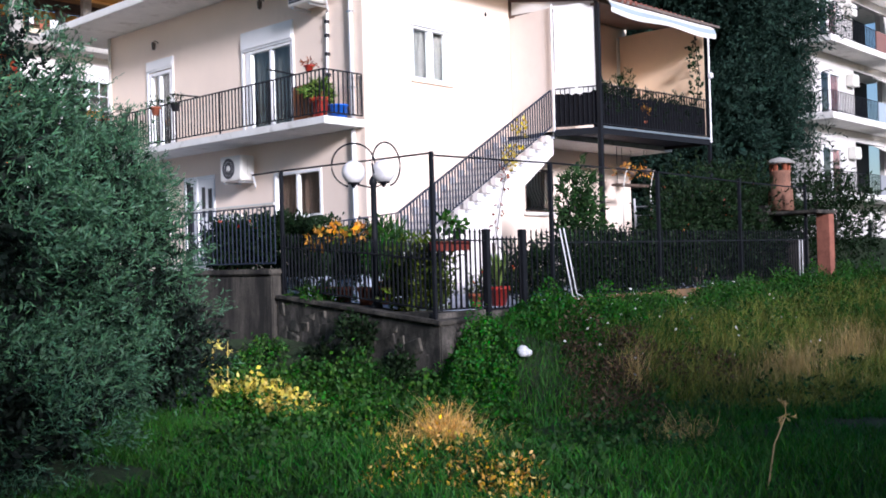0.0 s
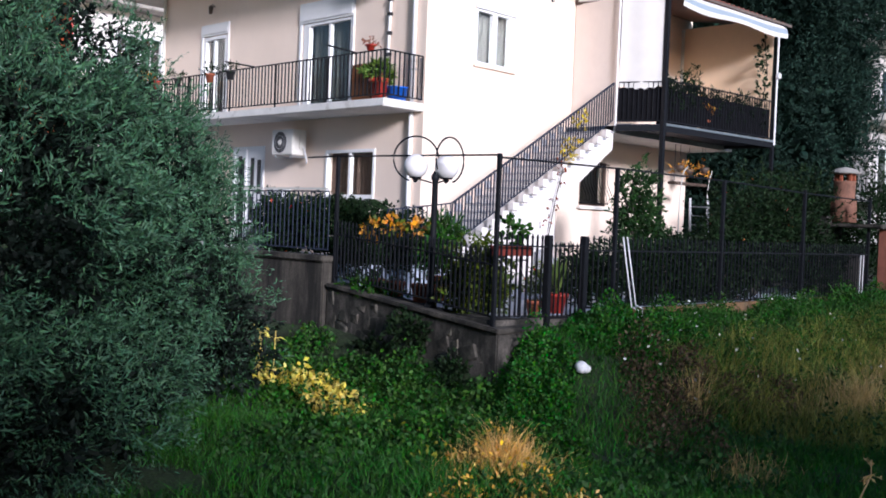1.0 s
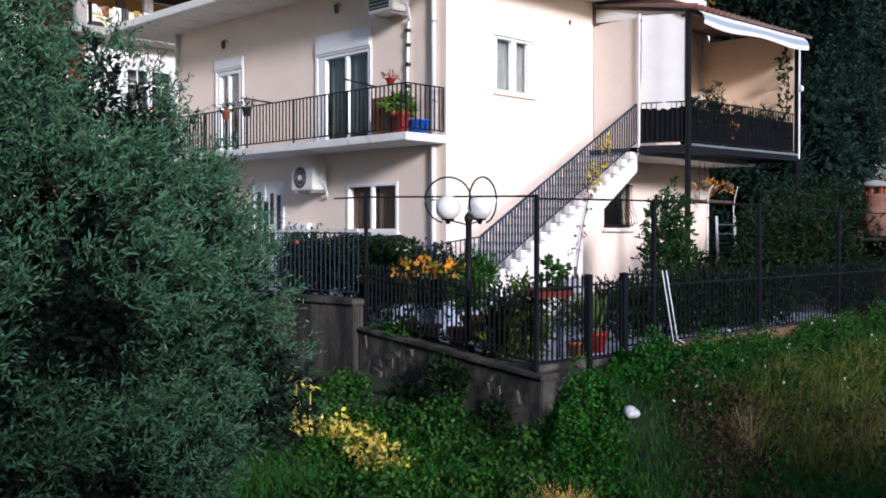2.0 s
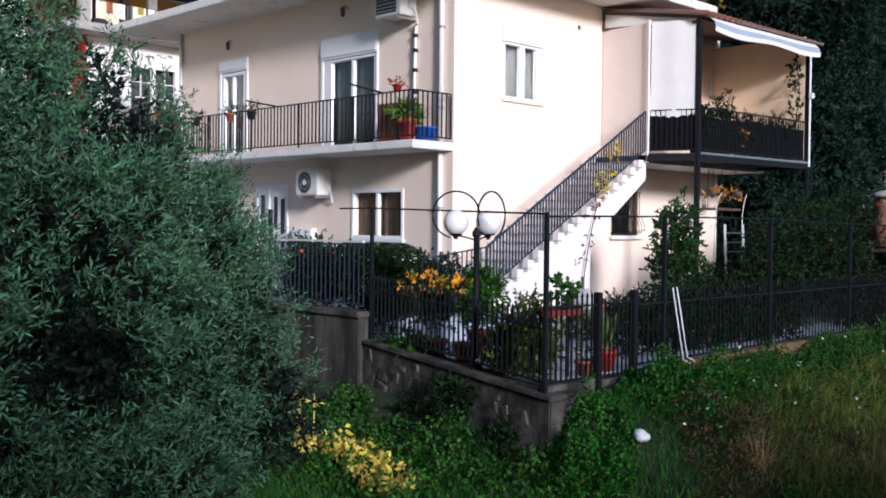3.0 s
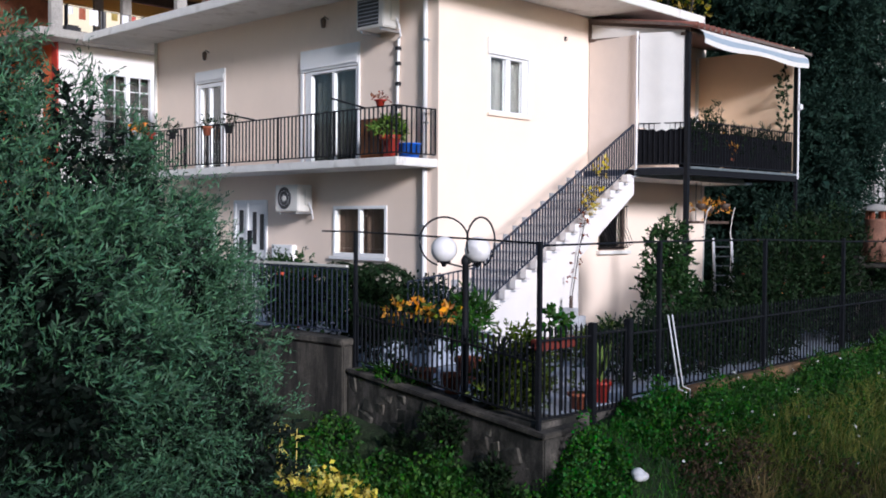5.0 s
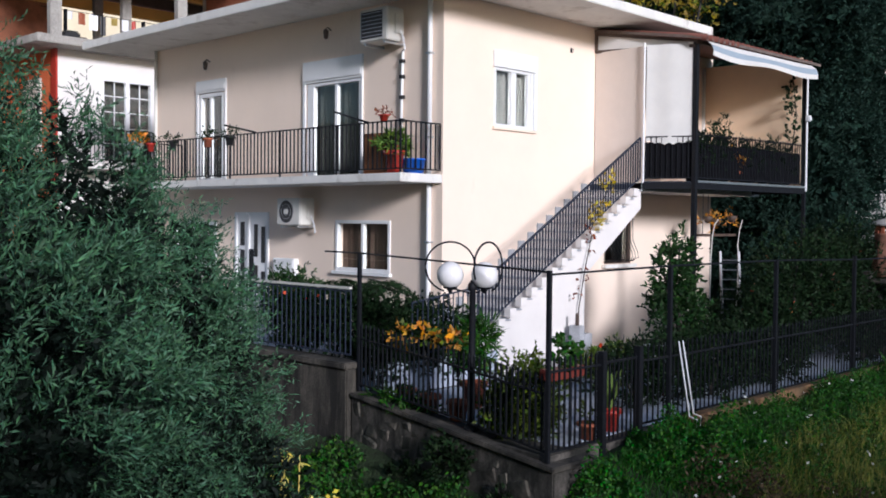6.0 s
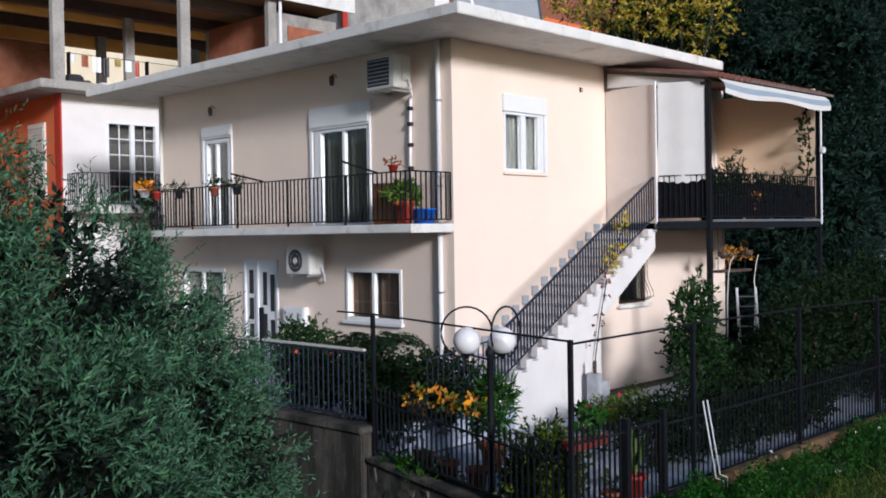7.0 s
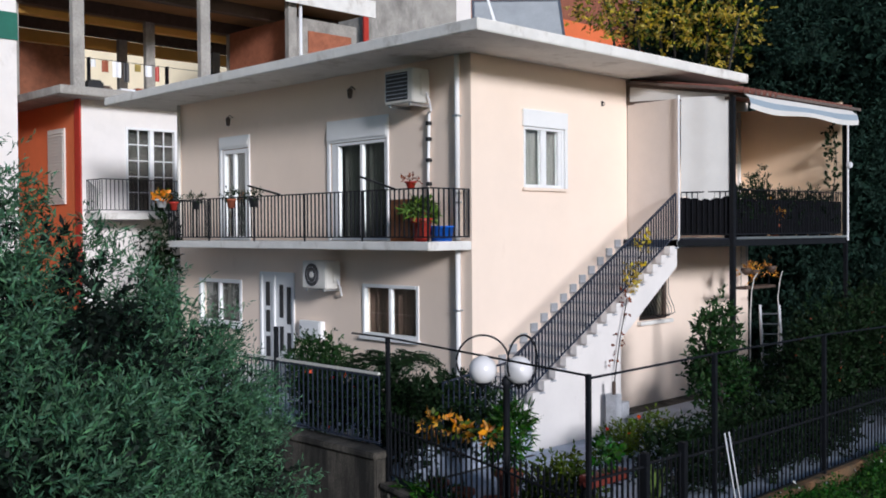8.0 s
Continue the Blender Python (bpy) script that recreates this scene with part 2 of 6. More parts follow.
PETALW = leafy("white_petals", (0.75, 0.75, 0.72), 0.2)


# ---- leaves ----
def quads(name, v, material):
    """A mesh of loose four-cornered leaves: v is n x 4 x 3."""
    n = len(v)
    me = bpy.data.meshes.new(name)
    me.vertices.add(n * 4)
    me.vertices.foreach_set("co", np.ascontiguousarray(v, dtype=np.float32).ravel())
    me.loops.add(n * 4)
    me.loops.foreach_set("vertex_index", np.arange(n * 4, dtype=np.int32))
    me.polygons.add(n)
    me.polygons.foreach_set("loop_start", np.arange(0, n * 4, 4, dtype=np.int32))
    me.update(calc_edges=True)
    me.materials.append(material)
    return me


def unit(a):
    return a / np.maximum(np.linalg.norm(a, axis=1, keepdims=True), 1e-6)


def leaf_quads(p, d, length, width):
    """Pointed leaves at p along d."""
    n = len(p)
    side = unit(np.cross(d, rng.normal(size=(n, 3))))
    up = np.cross(side, d)
    ln = length * rng.uniform(0.6, 1.25, (n, 1))
    w = width * rng.uniform(0.7, 1.25, (n, 1))
    mid = p + d * ln * 0.5 + up * ln * 0.06
    return np.stack([p, mid + side * w / 2, p + d * ln - up * ln * 0.08, mid - side * w / 2], axis=1)


def in_lobes(lobes, n, shell=0.55):
    """Points near the skins of several ellipsoids (x, y, z, rx, ry, rz)."""
    lob = np.array(lobes, dtype=float)
    vol = lob[:, 3] * lob[:, 4] + lob[:, 3] * lob[:, 5]
    k = rng.choice(len(lob), n, p=vol / vol.sum())
    u = unit(rng.normal(size=(n, 3)))
    r = 1 - np.abs(rng.normal(0, 1, (n, 1))) * (1 - shell) * 0.55
    bump = 1 + 0.13 * np.sin(u[:, :1] * 7 + k[:, None]) * np.cos(u[:, 1:2] * 6 + u[:, 2:] * 8 + k[:, None] * 2)
    return lob[k, :3] + u * lob[k, 3:] * np.clip(r, 0.1, 1.1) * bump, u


def crown_mesh(name, lobes, twigs, per, length, width, material, spread=0.16, shell=0.55, droop=0.0):
    """Twigs with leaves along them, round the lobes."""
    p, u = in_lobes(lobes, twigs, shell)
    d = unit(u + rng.normal(0, 0.75, (twigs, 3)) + np.array([0, 0, 0.25 - droop]))
    s = rng.uniform(0, 1, (twigs, per, 1)) * spread * rng.uniform(0.7, 1.5, (twigs, 1, 1))
    q = (p[:, None, :] + d[:, None, :] * s).reshape(-1, 3)
    e = unit((d[:, None, :] + rng.normal(0, 0.6, (twigs, per, 3))).reshape(-1, 3))
    return quads(name, leaf_quads(q, e, length, width), material)


def tufted_mesh(name, lobes, tufts, twigs, per, length, width, material, size=0.24, shell=0.8, spread=0.2):
    """Foliage in separate tufts of twigs that spring from the lobes."""
    c, u = in_lobes(lobes, tufts, shell)
    ax = unit(u + rng.normal(0, 0.45, (tufts, 3)) + np.array([0, 0, 0.35]))
    sz = size * rng.uniform(0.5, 1.5, (tufts, 1, 1))
    d = (ax[:, None, :] + rng.normal(0, 0.55, (tufts, twigs, 3))).reshape(-1, 3)
    d = unit(d)
    p = (c[:, None, :] + rng.normal(0, 0.5, (tufts, twigs, 3)) * sz).reshape(-1, 3)
    n = len(p)
    s = np.linspace(0.05, 1, per)[None, :, None] * spread * rng.uniform(0.6, 1.4, (n, 1, 1))
    q = (p[:, None, :] + d[:, None, :] * s).reshape(-1, 3)
    e = unit((d[:, None, :] * 0.9 + rng.normal(0, 0.5, (n, per, 3))).reshape(-1, 3))
    return quads(name, leaf_quads(q, e, length, width), material)


def limb_shape(base, tips, r0, r1, wob=0.15):
    s = Shape()
    base = Vector(base)
    for t in tips:
        t = Vector(t)
        pts = []
        for i in range(6):
            k = i / 5
            q = base.lerp(t, k)
            pts.append(q + Vector((math.sin(3 * k + t.x * 5), math.cos(4 * k + t.y * 5), 0)) * wob * k * (1 - k) * 2)
        s.tube(pts, r0, 7, r1)
    return s


def plant(name, base, lobes, twigs, per, length, width, material, label, category="shrub", trunk=0.04, spread=0.16, group="", shell=0.4, extra=(), droop=0.0):
    t = thing(name, base, label, category, group)
    tips = [(l[0], l[1], l[2] + l[5] * 0.45) for l in lobes]
    part("trunk", limb_shape(base, tips, trunk, trunk * 0.25), BARK, t, smooth=True)
    under(new("crown", crown_mesh("crown", lobes, twigs, per, length, width, material, spread, shell, droop)), t)
    for nm, n, ln, w, mat, lab in extra:
        q, u = in_lobes(lobes, n, 0.75)
        tagged(under(new(nm, quads(nm, leaf_quads(q, unit(u + rng.normal(0, 0.5, (n, 3))), ln, w), mat)), t), lab, kind="stuff")
    return t


def pot_shape(at, r, h, rim=0.02):
    return Shape().lathe([(r * 0.66, 0), (r * 0.9, h * 0.8), (r + rim, h * 0.82), (r + rim, h), (r * 0.86, h), (r * 0.8, h * 0.86), (0.01, h * 0.86)], at, 18)


def potted(name, at, r, h, pot_mat, pot_label, lobes, twigs, per, length, width, material, label, extra=(), spread=0.1):
    """A pot with a plant in it; lobes are given from the pot's rim."""
    t = thing(name, at, label, "potted plant")
    part("pot", pot_shape(at, r, h), pot_mat, t, pot_label, smooth=True)
    rim = Vector(at) + Vector((0, 0, h))
    lob = [(rim.x + l[0], rim.y + l[1], rim.z + l[2], *l[3:]) for l in lobes]
    part("stem", limb_shape(rim - Vector((0, 0, h * 0.2)), [(l[0], l[1], l[2]) for l in lob], 0.012, 0.005, 0.05), BARK, t)
    under(new("foliage", crown_mesh("foliage", lob, twigs, per, length, width, material, spread, 0.3)), t)
    for nm, n, ln, w, mat, lab in extra:
        q, u = in_lobes(lob, n, 0.85)
        tagged(under(new(nm, quads(nm, leaf_quads(q, unit(u + rng.normal(0, 0.5, (n, 3))), ln, w), mat)), t), lab, kind="stuff")
    return t


# ---- ground ----
def smoothstep(a, b, x):
    k = np.clip((x - a) / (b - a), 0, 1)
    return k * k * (3 - 2 * k)


def ground_z(x, y):
    """Height of the open land: a low field with a bank up to the yard's edge."""
    x, y = np.asarray(x, float), np.asarray(y, float)
    field = -1.58 + 0.10 * np.clip(x - 2, 0, 24) + 0.12 * np.sin(x * 0.9 + 1) * np.cos(y * 0.8) + 0.05 * np.sin(x * 2.3 + y * 1.7)
    edge = -0.38 + 0.02 * np.clip(x, 0, 30) + 0.07 * np.sin(x * 2.1)
    bank = smoothstep(-8.6, -6.0, y) * smoothstep(-5.0, -3.1, x)
    z = field * (1 - bank) + np.maximum(edge, field) * bank
    behind = smoothstep(8, 14, y) * 1.7
    # unseen high ground added to darken reflections in the balcony side windows
    unseen_ridge = 15 * smoothstep(30, 70, -x) * smoothstep(-60, 0, y)
    inside = (x > -3.2) & (y > -5.6) & (x < 26) & (y < 9)
    return np.where(inside, np.minimum(z, -0.7), z) + behind * np.where(inside, 0, 1) + unseen_ridge


ax = np.concatenate([np.arange(-1200, -120, 120), np.arange(-120, -40, 8.0), np.arange(-40, -16, 2.0), np.arange(-16, 14, 0.3), np.arange(14, 44, 2.0), np.arange(44, 1300, 120)])
ay = np.concatenate([np.arange(-1200, -40, 120), np.arange(-40, -18, 2.0), np.arange(-18, 4, 0.3), np.arange(4, 40, 2.0), np.arange(40, 1300, 120)])
gx, gy = np.meshgrid(ax, ay)
gz = ground_z(gx, gy)
nx = len(ax)
gs = Shape().add(np.stack([gx, gy, gz], -1).reshape(-1, 3).tolist(), [(j * nx + i, j * nx + i + 1, (j + 1) * nx + i + 1, (j + 1) * nx + i) for j in range(len(ay) - 1) for i in range(nx - 1)])
single("ground", gs, SOIL, "dark grassy soil of an overgrown field", "ground", kind="structure", smooth=True)

YARD, TERRACE = -0.2, 0.3
yard = single("yard_floor", Shape().prism([(-3.62, -1.5), (-4.08, -5.72), (26, -5.6), (26, 0.2), (-3.5, 0.2)], -0.9, YARD - 0.012), MORTAR, "paved yard floor with pale tiles", "paving", kind="structure")
terrace = single("terrace_floor", Shape().prism([(-3.4, -1.4), (0.02, -1.4), (0.02, 10.6), (-3.4, 10.6)], -0.6, TERRACE), TILEY, "raised pale terrace floor beside the house", "terrace", kind="structure")

# ---- house ----
house = thing("house", (5, 5, 0), "two storey cream house with flat white roof slab", "house")


def wall_cells(s, axis, at0, at1, u0, u1, z0, z1, holes):
    """One closed wall with openings right through it."""
    us = sorted({u0, u1, *[h[0] for h in holes], *[h[1] for h in holes]})
    zs = sorted({z0, z1, *[h[2] for h in holes], *[h[3] for h in holes]})
    nu, nz = len(us) - 1, len(zs) - 1
    solid = {(i, k) for i in range(nu) for k in range(nz) if not any(h[0] < (us[i] + us[i + 1]) / 2 < h[1] and h[2] < (zs[k] + zs[k + 1]) / 2 < h[3] for h in holes)}
    index, v, f = {}, [], []

    def vert(i, k, side):
        if (i, k, side) not in index:
            index[i, k, side] = len(v)
            at = (at0, at1)[side]
            v.append((at, us[i], zs[k]) if axis == "x" else (us[i], at, zs[k]))
        return index[i, k, side]

    for i, k in sorted(solid):
        for side in (0, 1):
            f.append((vert(i, k, side), vert(i + 1, k, side), vert(i + 1, k + 1, side), vert(i, k + 1, side)))
        for di, dk, a, e in ((-1, 0, (i, k), (i, k + 1)), (1, 0, (i + 1, k), (i + 1, k + 1)), (0, -1, (i, k), (i + 1, k)), (0, 1, (i, k + 1), (i + 1, k + 1))):
            if (i + di, k + dk) not in solid:
                f.append((vert(*a, 0), vert(*e, 0), vert(*e, 1), vert(*a, 1)))
    s.add(v, f)


TOP = 6.95
LEFT_HOLES = [(2.32, 4.06, 3.5, 5.55), (7.22, 8.32, 3.5, 5.68), (1.42, 3.1, 1.56, 2.62), (7.55, 9.45, 1.46, 2.56), (5.45, 6.78, 0.62, 2.78)]
RIGHT_HOLES = [(1.46, 2.68, 4.52, 5.7), (5.35, 6.45, 1.66, 2.75)]
s = Shape()
wall_cells(s, "x", 0, 0.25, 0.25, 10.4, -0.5, TOP, LEFT_HOLES)
part("wall_balcony_side", s, RENDER, house)
s = Shape()
wall_cells(s, "y", 0, 0.25, 0, 10.2, -0.5, TOP, RIGHT_HOLES)
part("wall_stair_side", s, RENDER, house)
s = Shape().box(0.25, 10.2, 10.15, 10.4, -0.5, TOP).box(9.95, 10.2, 0.25, 10.15, -0.5, TOP)
part("wall_rear", s, RENDER, house)
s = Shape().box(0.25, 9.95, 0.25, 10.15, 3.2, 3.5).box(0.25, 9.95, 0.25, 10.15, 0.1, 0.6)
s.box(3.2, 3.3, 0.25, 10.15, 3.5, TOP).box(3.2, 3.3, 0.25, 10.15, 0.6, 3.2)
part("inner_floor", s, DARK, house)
roof = part("roof_slab", Shape().box(-1.42, 7.42, -1.52, 11.6, TOP, TOP + 0.2), SLABW, house, "white concrete roof slab with stained edge", bevel=0.015)
part("rear_roof", Shape().box(7.42, 10.3, 0.0, 10.5, 6.951, 7.05), SLABW, house)
balcony = part("balcony_slab", Shape().box(-1.1, 0, -0.0, 9.1, 3.34, 3.5), SLABW, house, "white balcony slab", bevel=0.012)


def window_x(y0, y1, z0, z1, panels, sill=True, curtain=CURTAIN, deep=0.09, wide=0.06):
    """A window in the balcony wall."""
    w = under(new("window"), house)
    s = Shape().box(-0.025, deep, y0, y0 + wide, z0, z1).box(-0.025, deep, y1 - wide, y1, z0, z1)
    s.box(-0.025, deep, y0 + wide, y1 - wide, z1 - wide, z1).box(-0.025, deep, y0 + wide, y1 - wide, z0, z0 + wide)
    n = len(panels) - 1
    for k in panels[1:-1]:
        yy = y0 + (y1 - y0) * k
        s.box(-0.012, deep - 0.01, yy - 0.04, yy + 0.04, z0 + wide, z1 - wide)
    part("window_frame", s, WHITE, w, bevel=0.006)
    for a, b in zip(panels, panels[1:]):
        ya, yb = y0 + (y1 - y0) * a + wide * 0.6, y0 + (y1 - y0) * b - wide * 0.6
        g = part("pane", Shape().box(0.03, 0.036, ya, yb, z0 + wide, z1 - wide), GLASS, w)
        g.visible_shadow = False
    c = Shape()
    pts = [(0.2 + 0.025 * math.sin(i * 1.25), y0 + (y1 - y0) * i / 40) for i in range(41)]
    c.add([(x, y, z) for z in (z0, z1) for x, y in pts], [(i, i + 1, 42 + i, 41 + i) for i in range(40)])
    part("curtain", c, curtain, w, smooth=True)
    if sill:
        part("window_sill", Shape().box(-0.09, 0.0, y0 - 0.05, y1 + 0.05, z0 - 0.07, z0 - 0.003), WHITE, w, bevel=0.006)
    return w


def casing_x(y0, y1, z0, z1, box_h, w):
    """Raised white surround with a roller shutter box over an opening."""
    part("shutter_box", Shape().box(-0.05, -0.002, y0, y1, z1, z1 + box_h).box(-0.075, -0.05, y0 + 0.03, y1 - 0.03, z1 + 0.05, z1 + box_h * 0.62), WHITE, w, "white roller shutter box", bevel=0.006)
    for ya, yb in ((y1 - 0.09, y1), (y0, y0 + 0.05)):
        part("casing", Shape().box(-0.045, -0.004, ya, yb, z0, z1 - 0.003), WHITE, w, bevel=0.006)


w = window_x(2.32, 3.9, 3.51, 5.54, (0, 0.5, 1), sill=False)
casing_x(2.25, 4.2, 3.5, 5.55, 0.47, w)
part("shutter_guide", Shape().box(-0.02, 0.08, 3.905, 4.055, 3.51, 5.54), WHITE, w)
w = window_x(7.25, 8.3, 3.51, 5.66, (0, 0.55, 1), sill=False, curtain=CURTAINW, wide=0.09)
casing_x(7.14, 8.42, 3.5, 5.68, 0.3, w)
w = window_x(1.42, 3.1, 1.56, 2.62, (0, 0.5, 1), curtain=paint("brown_curtain", (0.12, 0.075, 0.055), 0.9, vary=0.2, scale=6, grain=60, bump=0.1), wide=0.07)
w = window_x(7.55, 9.45, 1.46, 2.56, (0, 0.52, 1), curtain=CURTAINW, wide=0.09)

# stair side windows
w = under(new("window"), house)
s = Shape().box(1.46, 1.51, -0.02, 0.1, 4.52, 5.7).box(2.61, 2.68, -0.02, 0.1, 4.52, 5.7).box(1.51, 2.61, -0.02, 0.1, 4.52, 4.58).box(1.51, 2.61, -0.02, 0.1, 5.65, 5.7).box(1.98, 2.14, -0.01, 0.09, 4.58, 5.65).box(2.51, 2.61, -0.005, 0.085, 4.58, 5.65)
part("window_frame", s, WHITE, w, bevel=0.006)
for xa, xb in ((1.51, 1.98), (2.14, 2.51)):
    part("pane", Shape().box(xa, xb, 0.03, 0.036, 4.58, 5.65), GLASS, w).visible_shadow = False
c = Shape()
pts = [(1.44 + 1.26 * i / 44, 0.16 + 0.025 * math.sin(i * 1.4)) for i in range(45)]
c.add([(x, y, z) for z in (4.5, 5.72) for x, y in pts], [(i, i + 1, 46 + i, 45 + i) for i in range(44)])
part("curtain", c, CURTAINW, w, "grey pleated curtain", smooth=True)
part("shutter_box", Shape().box(1.41, 2.78, -0.06, -0.002, 5.705, 6.04), WHITE, w, "white roller shutter box", bevel=0.008)
part("casing", Shape().box(2.685, 2.78, -0.05, -0.002, 4.52, 5.7), WHITE, w, bevel=0.006)
part("window_sill", Shape().box(1.41, 2.76, -0.06, -0.002, 4.46, 4.515), RENDER, w, bevel=0.006)

w = under(new("window"), house)
part("window_frame", Shape().box(5.35, 5.42, 0.02, 0.1, 1.66, 2.75).box(6.38, 6.45, 0.02, 0.1, 1.66, 2.75).box(5.42, 6.38, 0.02, 0.1, 1.66, 1.73).box(5.42, 6.38, 0.02, 0.1, 2.68, 2.75), WOODB, w)
part("pane", Shape().box(5.42, 6.38, 0.05, 0.056, 1.73, 2.68), GLASS, w).visible_shadow = False
part("window_sill", Shape().box(5.25, 6.55, -0.12, -0.002, 1.57, 1.65), SLABW, w, bevel=0.008)
g = part("window_grille", Shape().bar((5.3, -0.05, 1.72), (6.5, -0.05, 1.72), 0.02, 0.02), IRON, w, "black bowed iron window grille")
part("grille_rail", Shape().bar((5.3, -0.05, 2.7), (6.5, -0.05, 2.7), 0.02, 0.02), IRON, w)
for i in range(10):
    x = 5.36 + i * 0.12
    part("bar", Shape().tube([(x, -0.05, 2.7), (x, -0.06, 2.2), (x, -0.2, 1.92), (x, -0.22, 1.8), (x, -0.05, 1.72)], 0.008, 5), IRON, g)

# front door with side light
d = under(new("front_door"), house)
part("door_frame", Shape().box(-0.03, 0.1, 5.45, 5.52, 0.62, 2.78).box(-0.03, 0.1, 6.7, 6.78, 0.62, 2.78).box(-0.03, 0.1, 6.2, 6.29, 0.62, 2.78).box(-0.03, 0.1, 5.52, 6.2, 2.7, 2.78).box(-0.03, 0.1, 6.29, 6.7, 2.7, 2.78), WHITE, d, bevel=0.006)
part("door_leaf", Shape().box(0.01, 0.06, 5.52, 6.2, 0.62, 2.7), WHITE, d, "white panelled front door leaf")
for ya, za, zb in ((5.62, 1.62, 2.45), (5.62, 0.9, 1.42), (5.9, 1.75, 2.5), (5.9, 1.0, 1.55)):
    part("glass_slot", Shape().box(-0.006, 0.01, ya, ya + 0.13, za, zb), BLACKP, d, "dark narrow glass slot")
part("side_panel", Shape().box(0.01, 0.06, 6.29, 6.7, 0.62, 2.7), WHITE, d)
for za, zb in ((0.8, 1.3), (1.4, 1.9), (2.0, 2.55)):
    part("glass_slot", Shape().box(-0.004, 0.01, 6.42, 6.57, za, zb), BLACKP, d)
part("door_step", Shape().box(-0.8, 0.0, 5.2, 7.0, TERRACE, 0.46).box(-0.45, 0.0, 5.2, 7.0, 0.46, 0.62), SLABW, d, bevel=0.01)

# rain pipe at the corner, pipe clamps
p = part("rain_pipe", Shape().tube([(-0.06, 0.3, 3.52), (-0.06, 0.3, 6.6), (-0.06, 0.3, 6.94)], 0.05, 10), WHITE, house, "white plastic rain pipe", smooth=True)
part("rain_pipe", Shape().tube([(-0.06, 0.3, 0.3), (-0.06, 0.3, 3.33)], 0.05, 10), WHITE, house, "white plastic rain pipe", smooth=True)
for z in (0.9, 2.2, 4.2, 5.8):
    part("clamp", Shape().box(-0.12, 0.0, 0.235, 0.365, z, z + 0.03), ALU, house)
part("wall_pipe", Shape().tube([(-0.05, 1.1, 4.1), (-0.05, 1.08, 5.0), (-0.05, 1.05, 5.95)], 0.03, 8), WHITE, house, "white drain pipe with dark joints", smooth=True)
for z in (4.55, 5.0, 5.4, 5.7):
    part("joint", Shape().box(-0.1, -0.015, 1.02, 1.1, z, z + 0.07), BLACKP, house)
part("rear_pipe", Shape().tube([(-0.05, 10.3, 3.5), (-0.05, 10.3, 6.94)], 0.045, 8), ACW, house)


def lantern(y, z):
    l = under(new("wall_lantern"), house)
    part("arm", Shape().tube([(0, y, z), (-0.1, y, z + 0.05), (-0.14, y, z)], 0.012, 6), IRON, l)
    part("shade", Shape().lathe([(0.015, 0.12), (0.06, 0.08), (0.045, -0.08), (0.02, -0.1)], (-0.14, y, z - 0.1), 8), WOODB, l, "small brown glass lantern")


lantern(7.86, 6.42)
lantern(3.3, 6.62)


# ---- railings ----
def bar_mesh(h, r, tip=0.0, name="baluster", mat=IRON):
    s = Shape().box(-r, r, -r, r, 0, h)
    if tip:
        s.add([(-r * 1.5, -r * 1.5, h), (r * 1.5, -r * 1.5, h), (r * 1.5, r * 1.5, h), (-r * 1.5, r * 1.5, h), (0, 0, h + tip)], [(0, 3, 2, 1), (0, 1, 4), (1, 2, 4), (2, 3, 4), (3, 0, 4)])
    return s.mesh(name, mat)


def railing(parent, name, a, b, h, step=0.125, r=0.008, tip=0.0, low=0.08, mat=IRON, label="", top=True, thick=0.035, mid=None):
    """Upright bars between two rails from a to b (feet of the rail)."""
    a, b = Vector(a), Vector(b)
    rl = under(new(name), parent) if parent else None
    for z, wide in ((h if top else None, thick), (low, 0.03), (mid, 0.03)):
        if z:
            part("rail", Shape().bar(a + Vector((0, 0, z)), b + Vector((0, 0, z)), wide, 0.024), mat, rl, label)
    me = bar_mesh(h - low, r, tip, mat=mat)
    n = max(2, int((b - a).length / step))
    for i in range(n + 1):
        piece("baluster", me, rl, Matrix.Translation(a.lerp(b, i / n) + Vector((0, 0, low))))
    return rl


railing(house, "balcony_railing", (-1.06, 0.05, 3.5), (-1.06, 9.05, 3.5), 0.95, 0.125, 0.011)
railing(house, "balcony_railing", (-1.06, 0.04, 3.5), (-0.03, 0.04, 3.5), 0.95, 0.125, 0.011)
railing(house, "balcony_railing", (-1.06, 9.06, 3.5), (-0.03, 9.06, 3.5), 0.95, 0.125)
for y in (0.05, 1.85, 3.65, 5.45, 7.25, 9.05):
    part("railing_post", Shape().box(-1.075, -1.045, y - 0.015, y + 0.015, 3.5, 4.46), IRON, house)
# washing line arms leaning over the rail
for ya, za, yb, zb in ((2.02, 4.74, 0.96, 4.46), (5.78, 4.7, 4.54, 4.47)):
    part("clothes_arm", Shape().bar((-0.98, ya, za), (-1.03, yb, zb), 0.035, 0.035), IRON, house, "black folding clothes line arm")

# ---- outside stairs ----
stairs = thing("outside_stairs", (2, -0.7, TERRACE), "white outside stairs with grey treads and black railing", "stairs")
RISE, RUN, STEPS, SY = 3.2 / 18, 0.31, 18, -1.38
X0 = 4.75 - RUN * (STEPS - 1)
outline = [(X0, TERRACE)]
for i in range(STEPS):
    outline += [(X0 + RUN * i, TERRACE + RISE * (i + 1) - 0.03), (X0 + RUN * (i + 1), TERRACE + RISE * (i + 1) - 0.03)]
outline = outline[:-1] + [(4.75, 3.47), (4.75, 2.92), (2.75, 1.55), (2.75, YARD - 0.3), (X0, YARD - 0.3)]
